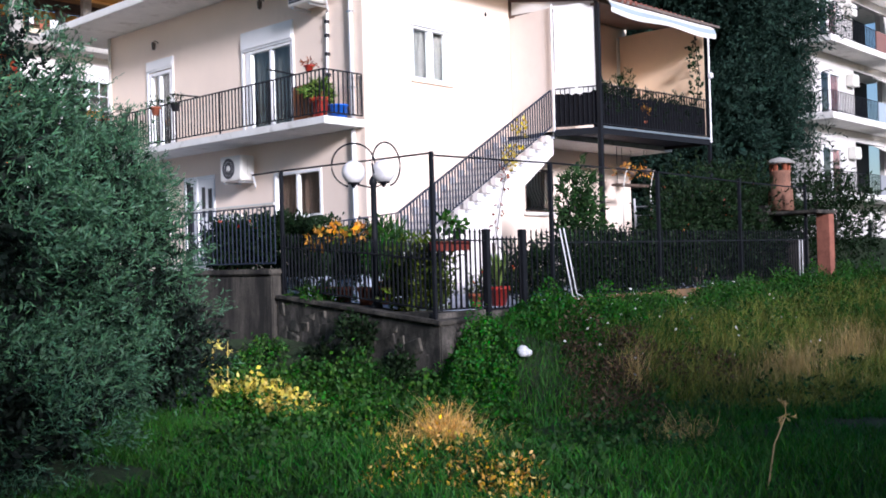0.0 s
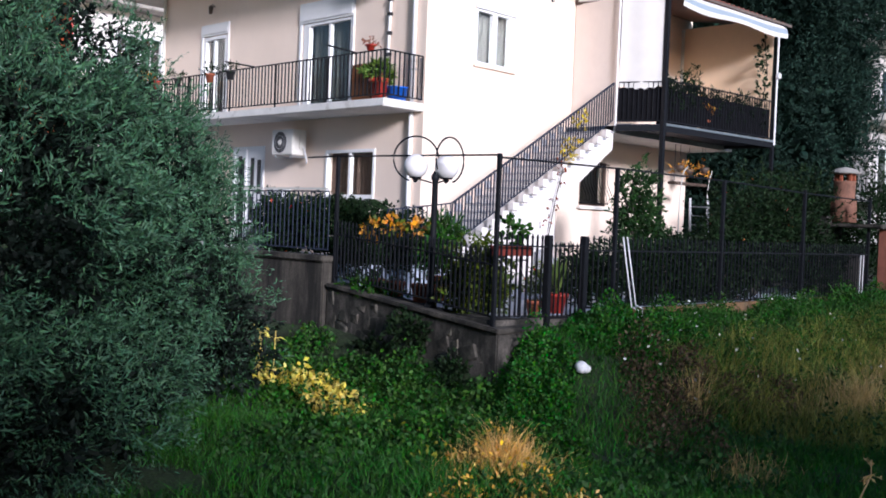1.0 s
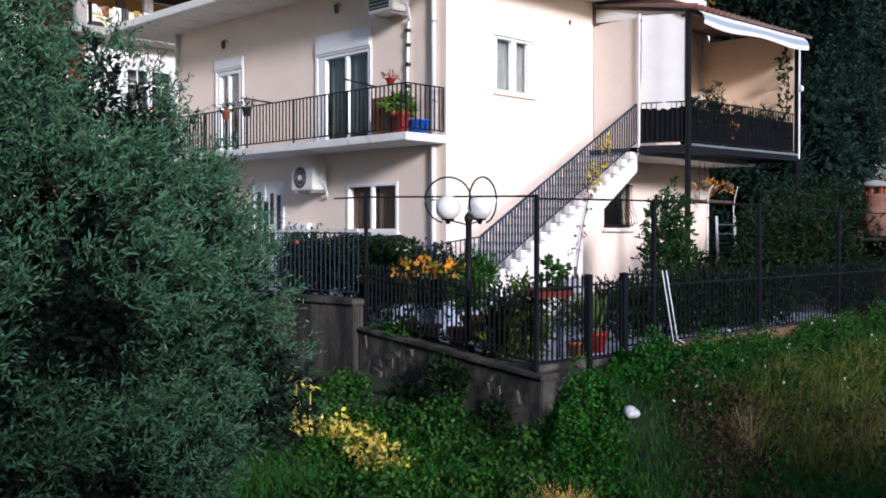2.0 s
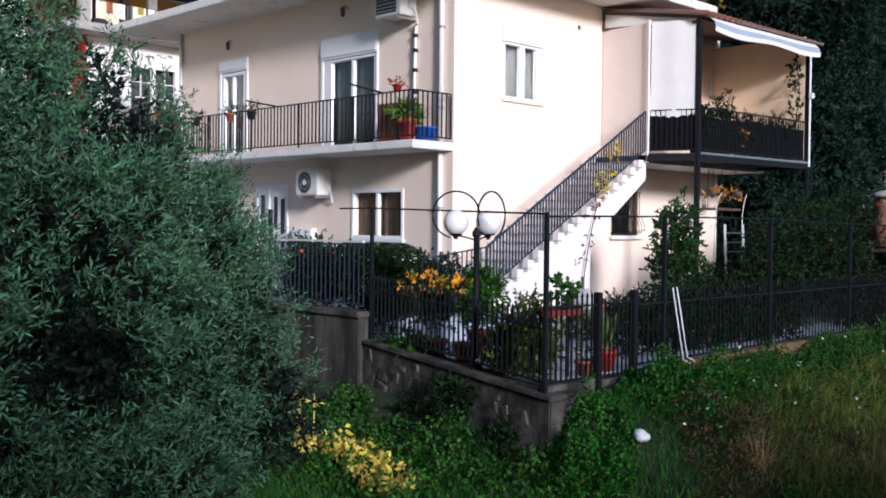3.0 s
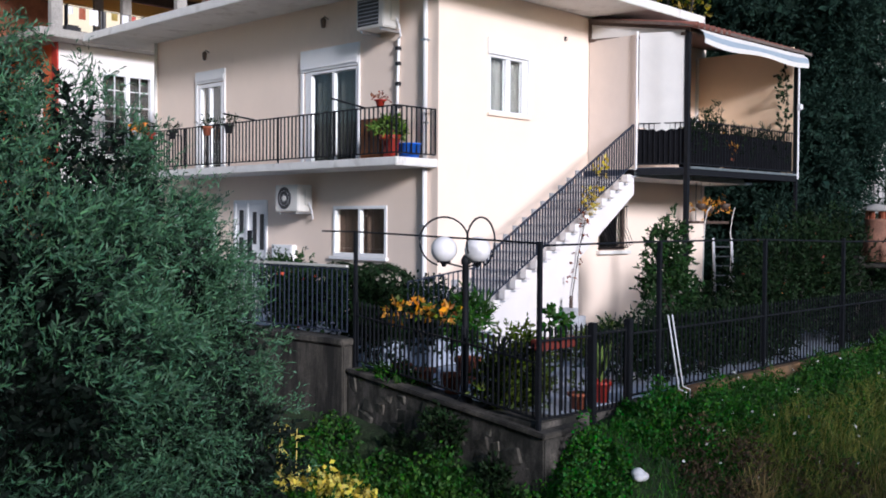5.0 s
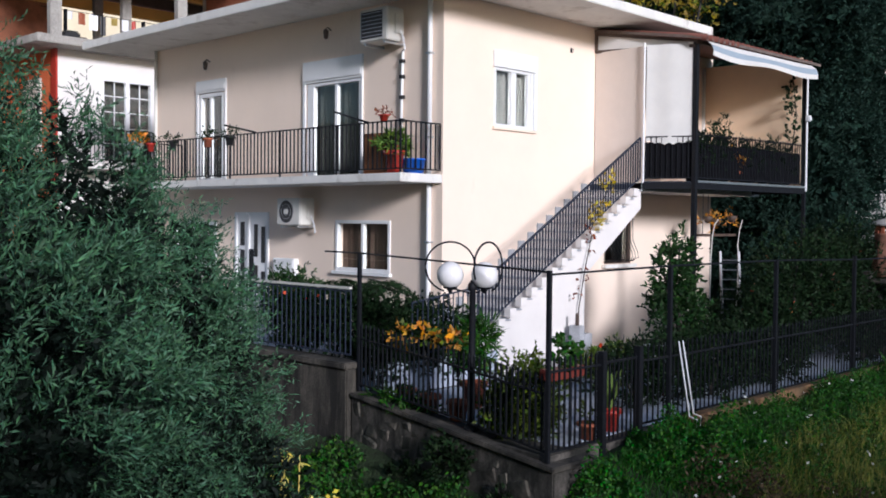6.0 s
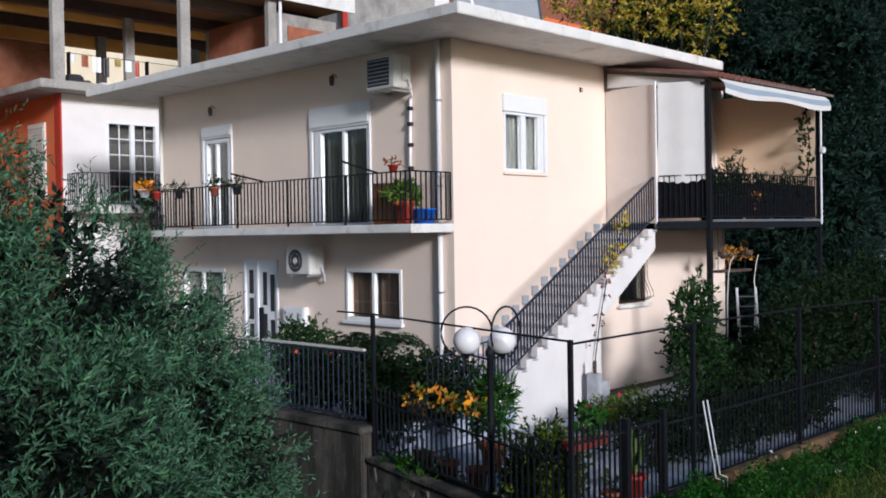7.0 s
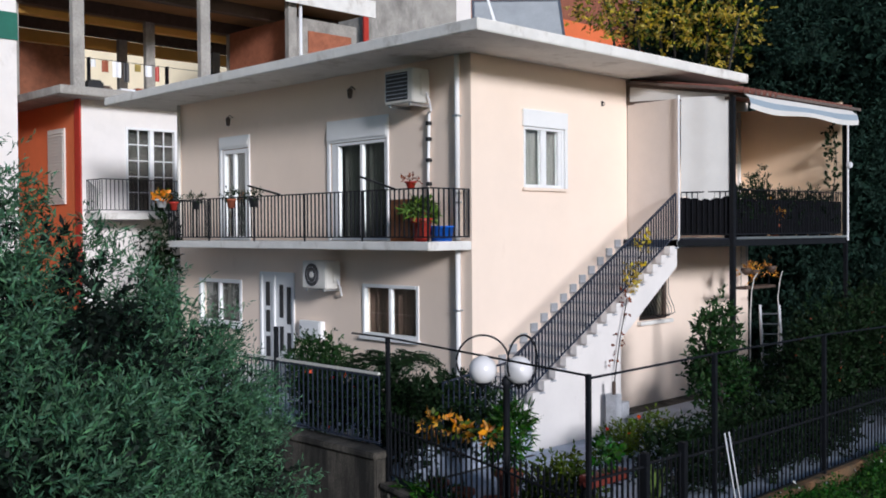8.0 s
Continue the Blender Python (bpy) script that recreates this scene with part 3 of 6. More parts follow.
part("stair_body", Shape().slab_y(outline, SY + 0.04, -0.002), STAIRW, stairs, "white rendered stair flank")
tread = Shape().box(-0.03, RUN, SY, -0.004, -0.03, 0).mesh("tread", MARBLE)
skirt = Shape().box(-0.02, RUN * 0.55, -0.035, -0.003, 0, 0.15).mesh("skirting", MARBLE)
edge_block = Shape().box(-0.05, 0.13, SY - 0.02, SY + 0.12, -0.14, 0.02).mesh("nosing_block", STAIRW)
for i in range(STEPS - 1):
    m = Matrix.Translation((X0 + RUN * i, 0, TERRACE + RISE * (i + 1)))
    piece("tread", tread, stairs, m)
    piece("skirting", skirt, stairs, m)
    piece("nosing_block", edge_block, stairs, m)
rl = under(new("stair_railing"), stairs)
lowp, topp = Vector((X0 + 0.1, SY + 0.05, TERRACE + RISE + 0.1)), Vector((4.72, SY + 0.05, 3.5))
part("rail", Shape().bar(lowp + Vector((0, 0, 0.9)), topp + Vector((0, 0, 0.93)), 0.045, 0.03), IRONB, rl)
part("rail", Shape().bar(lowp + Vector((0, 0, 0.08)), topp + Vector((0, 0, 0.08)), 0.025, 0.02), IRONB, rl)
me = bar_mesh(0.86, 0.012, mat=IRONB)
for i in range(58):
    piece("baluster", me, rl, Matrix.Translation(lowp.lerp(topp, i / 57) + Vector((0, 0, 0.06))))
railing(stairs, "landing_railing", (-2.15, -1.4, TERRACE), (X0 + 0.1, -1.4, TERRACE + 0.2), 0.98, 0.12, mat=IRONB)

# ---- porch with deck ----
porch = thing("porch", (7.3, -1.2, 3.4), "covered steel porch with blind, striped awning and dark railing", "porch")
DECK = [(4.76, -1.4), (5.2, -2.36), (9.8, -2.7), (9.8, -1.36), (4.76, -1.36)]
part("deck_floor", Shape().prism(DECK, 3.42, 3.5), IRONB, porch, "dark steel deck floor")
part("deck_slab", Shape().box(4.76, 10.2, -1.355, -0.003, 3.3, 3.49), SLABW, porch, "white concrete slab under the deck")
s = Shape()
for a, b in zip(DECK[:3], DECK[1:4]):
    s.bar((*a, 3.41), (*b, 3.41), 0.06, 0.14)
part("deck_edge", s, IRON, porch)
P1, P2 = (5.2, -2.36), (9.78, -2.7)
part("post", Shape().box(P1[0] - 0.05, P1[0] + 0.05, P1[1] - 0.05, P1[1] + 0.05, YARD - 0.1, 6.5), IRON, porch, bevel=0.005)
part("post", Shape().box(P2[0] - 0.04, P2[0] + 0.04, P2[1] - 0.04, P2[1] + 0.04, YARD - 0.1, 6.36), IRON, porch, bevel=0.005)
part("pole", Shape().tube([(P2[0] - 0.02, P2[1] - 0.06, 3.4), (P2[0] - 0.05, P2[1] - 0.07, 6.2)], 0.025, 8), SHEET, porch, "white awning pole")
part("pole", Shape().tube([(4.76, -1.38, 3.45), (4.76, -1.38, 6.45)], 0.022, 8), SHEET, porch, "white door pole")
part("wall_trim", Shape().box(9.66, 9.74, -0.06, -0.004, 3.5, 6.6), WHITE, porch)
rz = lambda x, y: 6.86 + 0.165 * y + 0.006 * (x - 5)
ROOFP = [(4.85, -0.01), (4.95, -2.62), (10.05, -2.95), (10.05, -0.01)]
part("porch_roof", Shape().prism(ROOFP, rz, lambda x, y: rz(x, y) + 0.06), SOFFIT, porch, "weathered board roof underside")
s = Shape()
for i in range(23):
    x = 5.0 + i * 0.225
    s.tube([(x, -0.05, rz(x, 0) + 0.045), (x, -2.70 - 0.06 * (x - 5) / 5, rz(x, -2.7) + 0.045)], 0.06, 8)
part("roof_tiles", s, ROOFT, porch, "red clay roof tiles", smooth=True)
part("side_beam", Shape().bar((4.9, -0.02, 6.82), (5.16, -2.4, 6.44), 0.06, 0.07).bar((4.9, -0.02, 6.42), (5.18, -2.34, 6.34), 0.06, 0.07).bar((4.9, -0.04, 6.42), (4.9, -0.04, 6.85), 0.06, 0.06), WOODB, porch)
part("gable_board", Shape().prism([(4.91, -0.04), (5.15, -2.3), (5.18, -2.3), (4.94, -0.04)], lambda x, y: 6.44 + 0.03 * y, lambda x, y: 6.80 + 0.15 * y), FABRIC, porch, "white board under the roof edge")
part("front_beam", Shape().bar((5.15, -2.4, 6.42), (9.95, -2.76, 6.4), 0.07, 0.1), WOODB, porch)
# blind with scalloped hem
v, f = [], []
for i in range(33):
    k = i / 32
    x, y = 4.78 + (5.17 - 4.78) * k, -1.42 + (-2.33 + 1.42) * k
    hem = 4.34 + 0.045 * abs(math.sin(k * math.pi * 5)) - 0.07 * math.sin(k * math.pi)
    off = 0.012 * math.sin(k * 9)
    for z in (6.40, 5.4, 4.62, hem):
        v.append((x + off, y, z))
    if i:
        f += [((i - 1) * 4 + j, i * 4 + j, i * 4 + j + 1, (i - 1) * 4 + j + 1) for j in range(3)]
blind = part("blind", Shape().add(v, f), FABRIC, porch, "white fabric roller blind with scalloped hem", smooth=True)
part("side_canvas", Shape().prism([(4.9, -0.02), (4.82, -1.36), (4.835, -1.36), (4.915, -0.02)], 3.5, 6.40), CANVAS, porch, "beige canvas panel closing the stair head")
# awning
stripes = [Shape(), Shape(), Shape()]
prof = [(0.0, 0.0), (-0.16, -0.05), (-0.27, -0.14), (-0.31, -0.26), (-0.3, -0.36)]
for j in range(len(prof) - 1):
    pa, pb = prof[j], prof[j + 1]
    for i in range(24):
        quad = []
        for k, q in ((i / 24, pa), ((i + 1) / 24, pa), ((i + 1) / 24, pb), (i / 24, pb)):
            sag = 0.05 * math.sin(k * math.pi * 1.0) * (1 if q[1] < -0.1 else 0.3)
            quad.append((5.18 + 4.4 * k, -2.46 - 0.32 * k + q[0], 6.46 - 0.04 * k + q[1] * (1 + 0.12 * math.sin(k * 9)) - sag))
        stripes[min(j // 2, 1) if j < 3 else 2].add(quad, [(0, 1, 2, 3)])
aw = part("awning", stripes[0], FABRIC, porch, "white awning cloth with blue grey stripe", smooth=True)
part("stripe", stripes[1], STRIPE, aw, smooth=True)
part("valance", stripes[2], FABRIC, aw, smooth=True)
# end screen and rails
part("end_screen", Shape().box(9.74, 9.79, -2.62, -0.005, 3.5, 6.62), PEACH, porch, "peach end wall of the porch")
railing(porch, "deck_railing", (P1[0] + 0.03, P1[1], 3.5), (P2[0], P2[1], 3.5), 1.0, 0.11, 0.009, tip=0.05)
railing(porch, "deck_railing", (4.79, -1.42, 3.5), (P1[0] - 0.02, P1[1] + 0.02, 3.5), 0.95, 0.11, 0.009)
part("screen_cloth", Shape().prism([(4.80, -1.39), (5.19, -2.3), (5.2, -2.29), (4.81, -1.38)], 3.56, lambda x, y: 4.36 + 0.05 * math.sin(y * 14)), MESHD, porch, "dark screen cloth on the railing")
part("screen_cloth", Shape().prism([(5.3, -2.32), (9.7, -2.64), (9.7, -2.63), (5.3, -2.31)], 3.56, 4.3), MESHD, porch, "dark screen cloth on the railing")
for i, x in enumerate((5.45, 5.85, 6.25, 6.65, 7.35, 7.8, 8.3, 8.8, 9.3)):
    yy, up = -2.12 - 0.07 * (x - 5), (0.62, 0.5, 0.58, 0.66, 0.42, 0.4, 0.36, 0.44, 0.34)[i]
    potted("railing_plant", (x, yy, 3.5), 0.16, 0.3, BLACKP, "dark pot", [(0, 0, up * 0.8, 0.2, 0.14, up), (0.1, 0, up * 0.5, 0.22, 0.16, up * 0.7)], 200, 6, 0.11, 0.028, SHRUB, "dark spiky potted plant on the porch deck")
part("post_lamp", Shape().box(P2[0] - 0.1, P2[0] + 0.03, P2[1] - 0.16, P2[1] - 0.045, 5.08, 5.22), SHEET, porch, "small white lamp on the porch post", bevel=0.02)
part("deck_trim", Shape().bar((P1[0] + 0.06, P1[1] - 0.045, 3.5), (P2[0], P2[1] - 0.045, 3.5), 0.03, 0.05), ALU, porch, "pale metal deck edging")
potted("heart_planter", (7.05, -2.32, 3.5), 0.13, 0.28, TERRA, "orange pot", [(0, 0, 0.3, 0.2, 0.08, 0.2)], 60, 5, 0.12, 0.04, AUTUMN, "orange leaved plant on the porch railing")
# climber on the far post
t = thing("climbing_vine", (9.6, -2.55, 3.5), "thin climbing vine on the porch post", "vine")
part("stem", Shape().tube([(9.6, -2.55, 3.5), (9.52, -2.5, 4.4), (9.62, -2.56, 5.2), (9.5, -2.5, 6.2)], 0.012, 5), BARK, t)
under(new("foliage", crown_mesh("foliage", [(9.5, -2.5, 4.7, 0.18, 0.1, 0.5), (9.45, -2.5, 5.6, 0.22, 0.1, 0.5)], 60, 4, 0.1, 0.07, SHRUB, 0.1, 0.2)), t)
t = thing("climbing_vine", (7.2, -1.0, 3.5), "thin climbing vine hanging under the porch roof", "vine")
part("stem", Shape().tube([(7.2, -1.0, 3.5), (7.25, -1.0, 4.6), (7.15, -1.0, 5.4), (7.25, -1.0, 6.7)], 0.01, 5), BARK, t)
under(new("foliage", crown_mesh("foliage", [(7.2, -1.0, 4.7, 0.15, 0.1, 0.5)], 40, 4, 0.09, 0.06, SHRUB, 0.1, 0.2)), t)

# ---- yard walls and fences ----
single("concrete_wall", Shape().prism([(-3.74, -1.6), (-3.40, -1.6), (-3.40, 12), (-3.74, 12)], -2.0, 0.36).prism([(-3.80, -1.64), (-3.36, -1.64), (-3.36, 12), (-3.80, 12)], 0.36, 0.46), CONC, "dark stained concrete retaining wall with cap", "retaining wall", kind="structure", bevel=0.02)
cap_z = lambda x, y: 0.02 + 0.075 * (y + 1.6)
stone_wall = single("stone_wall", Shape().prism([(-3.66, -1.62), (-4.14, -5.86), (-3.3, -5.86), (-3.2, -5.5), (-3.72, -5.5), (-3.3, -1.62)], -2.0, lambda x, y: cap_z(x, y) - 0.07), MORTAR, "old rubble stone retaining wall with mortar", "retaining wall", kind="structure", bevel=0.02)
part("wall_cap", Shape().prism([(-3.72, -1.66), (-4.2, -5.9), (-3.28, -5.9), (-3.2, -5.48), (-3.70, -5.48), (-3.28, -1.66)], lambda x, y: cap_z(x, y) - 0.068, cap_z), CONC, stone_wall, "weathered concrete cap", bevel=0.015)
OCHRE = paint("ochre_render", (0.24, 0.13, 0.06), 0.9, vary=0.3, scale=2, grain=30, bump=0.4, dist=0.01, dirt=(0.06, 0.06, 0.035), dirt_at=0.55)
single("yard_kerb", Shape().prism([(-1.0, -5.86), (25, -5.75), (25, -5.6), (-1.0, -5.68)], -1.0, -0.14), OCHRE, "low ochre kerb wall under the fence", "kerb", kind="structure", bevel=0.015)


def fence_run(label, pts, base, h, step, tip, post_h, mid=None, top_pipe=None, mat=IRON, r=0.011):
    """An iron fence along the points: posts, bars and rails."""
    f = thing("iron_fence", (*pts[0], base[0]), label, "fence")
    for (a, b), (za, zb) in zip(zip(pts, pts[1:]), zip(base, base[1:])):
        railing(f, "panel", (*a, za), (*b, zb), h, step, r, tip=tip, low=0.1, mat=mat, mid=mid, thick=0.03, top=not mid)
    for (x, y), z in zip(pts, base):
        if post_h:
            part("post", Shape().box(x - 0.03, x + 0.03, y - 0.03, y + 0.03, z - 0.15, post_h), mat, f, bevel=0.004)
    if top_pipe:
        s = Shape()
        s.tube(top_pipe, 0.015, 6)
        part("top_pipe", s, mat, f, "long thin top pipe")
    return f


f1 = fence_run("black iron fence with spear tips on the stone wall", [(-3.53, -1.62), (-3.82, -4.0), (-4.08, -5.72)], [0.03, -0.13, -0.26], 0.98, 0.105, 0.07, 0.0, mid=0.8,
               top_pipe=[(-3.46, -0.75, 2.13), (-3.53, -1.65, 2.13), (-4.08, -5.72, 2.03)])
part("post", Shape().box(-3.56, -3.505, -1.685, -1.63, -0.1, 2.14), IRON, f1, bevel=0.004)
part("post", Shape().box(-4.11, -4.055, -5.75, -5.695, -0.3, 2.05), IRON, f1, bevel=0.004)
s = Shape()
for i in range(11):
    k = i / 10
    c = Vector((-3.86 - 0.2 * k, -4.25 - 1.3 * k, 0.68 - 0.09 * k))
    s.tube([c + Vector((0, math.cos(a) * 0.045, math.sin(a) * 0.045)) for a in [j * math.pi / 5 for j in range(11)]], 0.007, 5)
part("scroll_band", s, IRON, f1, "band of small iron rings")
f2 = fence_run("black iron fence with spear tips along the bank", [(-4.08, -5.72), (-2.98, -5.72)], [-0.26, -0.28], 1.2, 0.105, 0.07, 0.0, mid=1.08,
               top_pipe=[(-4.02, -5.72, 2.0), (-1.35, -5.74, 2.03), (1.9, -5.76, 2.03), (5.1, -5.78, 1.97), (8.4, -5.78, 1.95)])
for a, b in (((-2.0, -5.72), (-1.35, -5.74)), ((-1.35, -5.74), (1.9, -5.76)), ((1.9, -5.76), (5.1, -5.78)), ((5.1, -5.78), (8.4, -5.78))):
    railing(f2, "panel", (*a, -0.2), (*b, -0.2), 1.12, 0.125, 0.009, tip=0.07, low=0.1, mid=0.96, thick=0.03, top=False)
for x, y in ((-1.35, -5.74), (1.9, -5.76), (5.1, -5.78), (8.4, -5.78)):
    part("post", Shape().box(x - 0.03, x + 0.03, y - 0.03, y + 0.03, -0.4, 2.04), IRON, f2, bevel=0.004)
gate = thing("iron_gate", (-2.5, -5.72, -0.3), "narrow black iron gate between square posts", "gate")
for x in (-2.95, -2.1):
    part("gate_post", Shape().box(x - 0.045, x + 0.045, -5.77, -5.67, -0.5, 0.97), IRON, gate, bevel=0.006)
railing(gate, "gate_leaf", (-2.88, -5.72, -0.3), (-2.17, -5.72, -0.3), 1.12, 0.1, 0.01, tip=0.06)
f0 = fence_run("dark iron fence with pale handrail on the concrete wall", [(-3.57, -1.5), (-3.57, 1.1), (-3.57, 3.9), (-3.57, 6.9), (-3.57, 9.9)], [0.46] * 5, 1.08, 0.12, 0.0, 0.0, r=0.008, mat=IRONB)
part("handrail", Shape().bar((-3.57, -1.5, 1.585), (-3.57, 9.9, 1.585), 0.05, 0.035), ACW, f0, "pale painted handrail")
part("post", Shape().box(-3.6, -3.54, 1.07, 1.13, 0.4, 2.12), IRON, f0)
for dx, dz in ((0.0, 0.0), (0.11, 0.03)):
    single("white_pipe", Shape().tube([(-0.98 + dx, -5.98, -0.3), (-0.94 + dx, -5.96, -0.16 + dz), (-1.08 + dx, -5.92, -0.1 + dz), (-1.3 + dx, -5.86, 0.98)], 0.011, 8), SHEET, "thin white bent plastic pipe leaning on the fence", "pipe", "white plastic pipes", smooth=True)

# ---- heart lamp ----
lamp = thing("garden_lamp", (-3.72, -4.15, YARD), "black garden lamp with two white globes in a heart", "street lamp")
LP, LD = Vector((-3.72, -4.15, 0)), Vector((0.64, -0.77, 0))
part("post", Shape().lathe([(0.1, 0), (0.1, 0.06), (0.05, 0.12), (0.045, 1.9), (0.065, 1.92), (0.065, 1.98), (0.02, 2.05)], (LP.x, LP.y, YARD), 12), IRON, lamp, smooth=True)
for off, turn in ((-0.30, 0), (0.16, 1)):
    arm = LD if not turn else Vector((0.86, 0.10, 0)).normalized()
    c = LP + LD * off + Vector((0, 0, 1.93))
    part("globe", Shape().ball(c - Vector((0, 0, 0.02)), 0.182, 20), GLOBE, lamp, "white glass globe", smooth=True)
    part("globe_holder", Shape().lathe([(0.09, 0), (0.1, 0.02), (0.07, 0.03), (0.02, -0.06)], (c.x, c.y, c.z - 0.2), 12), IRON, lamp)
    rc = LP + LD * off * (1.0 if not turn else 1.3) + Vector((0, 0, 2.02))
    part("ring", Shape().tube([rc + arm * 0.335 * math.cos(a) + Vector((0, 0, 0.335 * math.sin(a))) for a in [math.pi * (-0.42 + j * 0.075) if turn else math.pi * (1.42 - j * 0.075) for j in range(22)]], 0.014, 6), IRON, lamp, "bent iron half of the heart")
part("arm", Shape().tube([LP + LD * -0.32 + Vector((0, 0, 1.74)), LP + Vector((0, 0, 1.66)), LP + LD * 0.2 + Vector((0, 0, 1.74))], 0.014, 6), IRON, lamp)


# ---- house fittings ----
def ac_unit(name_label, x0, x1, y0, y1, z0, z1, round_fan):
    a = thing("air_conditioner", (0, (y0 + y1) / 2, z0), name_label, "air conditioner", "outdoor air conditioners")
    part("casing", Shape().box(x0, x1, y0, y1, z0, z1), ACW, a, "off-white metal casing", bevel=0.02)
    yc, zc = y0 + (y1 - y0) * 0.58, (z0 + z1) / 2
    if round_fan:
        rr = (z1 - z0) * 0.42
        v = [(x0 - 0.004, yc + rr * math.cos(t), zc + rr * math.sin(t)) for t in [k * math.pi / 14 for k in range(28)]]
        part("fan_opening", Shape().add(v + [(x0 - 0.001, p[1], p[2]) for p in v], [tuple(range(28)), *[(i, (i + 1) % 28, 28 + (i + 1) % 28, 28 + i) for i in range(28)]]), BLACKP, a, "dark round fan opening")
        for q in (0.33, 0.66, 1.0):
            part("guard_ring", Shape().tube([(x0 - 0.012, yc + rr * q * math.cos(t), zc + rr * q * math.sin(t)) for t in [k * math.pi / 12 for k in range(25)]], 0.004, 4), MARBLE, a)
        part("fan_hub", Shape().tube([(x0 - 0.02, yc, zc), (x0 - 0.004, yc, zc)], 0.06, 10), ACW, a)
    else:
        part("grille", Shape().box(x0 - 0.006, x0 + 0.001, y0 + 0.14, y1 - 0.05, z0 + 0.06, z1 - 0.06), BLACKP, a, "dark fan grille")
        for k in range(7):
            zz = z0 + 0.1 + k * (z1 - z0 - 0.2) / 6
            part("guard_bar", Shape().box(x0 - 0.016, x0 - 0.006, y0 + 0.14, y1 - 0.05, zz, zz + 0.012), MARBLE, a)
    part("bracket", Shape().bar((0, y0 + 0.12, z0 - 0.03), (x0 + 0.03, y0 + 0.12, z0 - 0.03), 0.04, 0.05), ALU, a)
    part("bracket", Shape().bar((0, y1 - 0.12, z0 - 0.03), (x0 + 0.03, y1 - 0.12, z0 - 0.03), 0.04, 0.05), ALU, a)
    part("side_cover", Shape().box(x0 + 0.18, x1 - 0.03, y0 - 0.035, y0 - 0.001, z0 + 0.14, z1 - 0.1), ACW, a, bevel=0.01)
    part("hose", Shape().tube([(x1 - 0.12, y0 - 0.03, z0 + 0.2), (x1 - 0.1, y0 - 0.09, z0 + 0.05), (x1 - 0.02, y0 - 0.05, z0 - 0.14), (-0.02, y0 + 0.1, z0 - 0.16)], 0.02, 6), SHEET, a)
    return a


ac_unit("off-white wall air conditioner with dark square grille", -0.54, -0.1, 0.98, 1.78, 6.1, 6.74, False)
ac_unit("off-white wall air conditioner with round dark fan", -0.5, -0.1, 3.7, 4.5, 2.5, 3.08, True)
mb = thing("meter_box", (0, 4.75, 1.37), "white meter box on the house wall", "meter box")
part("box", Shape().box(-0.14, -0.002, 4.36, 5.12, 1.36, 1.76), WHITE, mb, bevel=0.012)
part("lid", Shape().box(-0.155, -0.141, 4.40, 5.08, 1.39, 1.73), WHITE, mb, bevel=0.005)

hk = thing("wall_hook", (4.0, 0, 6.35), "small dark hook on the house wall", "hook")
part("plate", Shape().box(3.97, 4.03, -0.012, -0.002, 6.3, 6.4), IRON, hk)
part("hook", Shape().tube([(4.0, -0.012, 6.38), (4.0, -0.06, 6.37), (4.0, -0.07, 6.32), (4.0, -0.04, 6.3)], 0.008, 6), IRON, hk)
# balcony things
cab = thing("wooden_cabinet", (-0.4, 0.85, 3.5), "orange brown wooden cabinet on the balcony", "cabinet")
OWOOD = paint("orange_wood", (0.36, 0.13, 0.045), 0.55, vary=0.25, scale=3, grain=30, bump=0.15)
part("body", Shape().box(-0.82, -0.42, 0.72, 1.32, 3.5, 4.28), OWOOD, cab, bevel=0.01)
for y in (0.74, 1.03):
    part("door", Shape().box(-0.84, -0.822, y, y + 0.27, 3.56, 4.24), OWOOD, cab, bevel=0.006)
potted("potted_plant", (-0.86, 0.42, 3.5), 0.2, 0.42, REDP, "red plastic pot", [(0, 0, 0.14, 0.28, 0.24, 0.18)], 80, 7, 0.17, 0.035, AGAVE, "yellow green leafy plant in a red balcony pot")
t = thing("plastic_tub", (-0.52, 0.26, 3.5), "round blue plastic tub on the balcony", "tub")
part("body", Shape().lathe([(0.19, 0), (0.23, 0.25), (0.25, 0.25), (0.25, 0.28), (0.22, 0.28), (0.18, 0.03), (0.01, 0.03)], (-0.52, 0.26, 3.5), 20), BLUEP, t, smooth=True)


def rail_pot(y, mat, lab, leaf, label, z=4.22, x=-1.16, r=0.11, h=0.2, flowers=()):
    t = potted("hanging_pot", (x, y, z), r, h, mat, lab, [(0, 0, 0.06, 0.16, 0.16, 0.1)], 26, 5, 0.08, 0.03, leaf, label, extra=flowers)
    part("hook", Shape().tube([(x + 0.1, y, z + h * 0.7), (x + 0.12, y, z + h + 0.05), (-1.04, y, z + h + 0.06)], 0.008, 5), IRON, t)
    return t


rail_pot(6.17, TERRA, "terracotta pot", SHRUB, "terracotta pot with small plant on the balcony rail")
rail_pot(5.31, BLACKP, "black pot", SHRUB, "black plastic pot on the balcony rail")
rail_pot(7.63, BLACKP, "black pot", SHRUB, "black plastic pot on the balcony rail", r=0.1)
rail_pot(8.63, REDP, "red pot", SHRUB, "red pot on the balcony rail", r=0.1)
rail_pot(9.2, SHEET, "white pot", LEMON, "white pot with bright orange flowers on the balcony rail", z=4.3, r=0.14, flowers=(("flowers", 90, 0.12, 0.09, PETALO, "bright orange flowers"),))
potted("potted_plant", (-1.05, 0.5, 4.46), 0.1, 0.12, REDP, "small red pot", [(0, 0, 0.05, 0.1, 0.1, 0.06)], 16, 5, 0.06, 0.03, REDLEAF, "small red pot on top of the balcony rail")
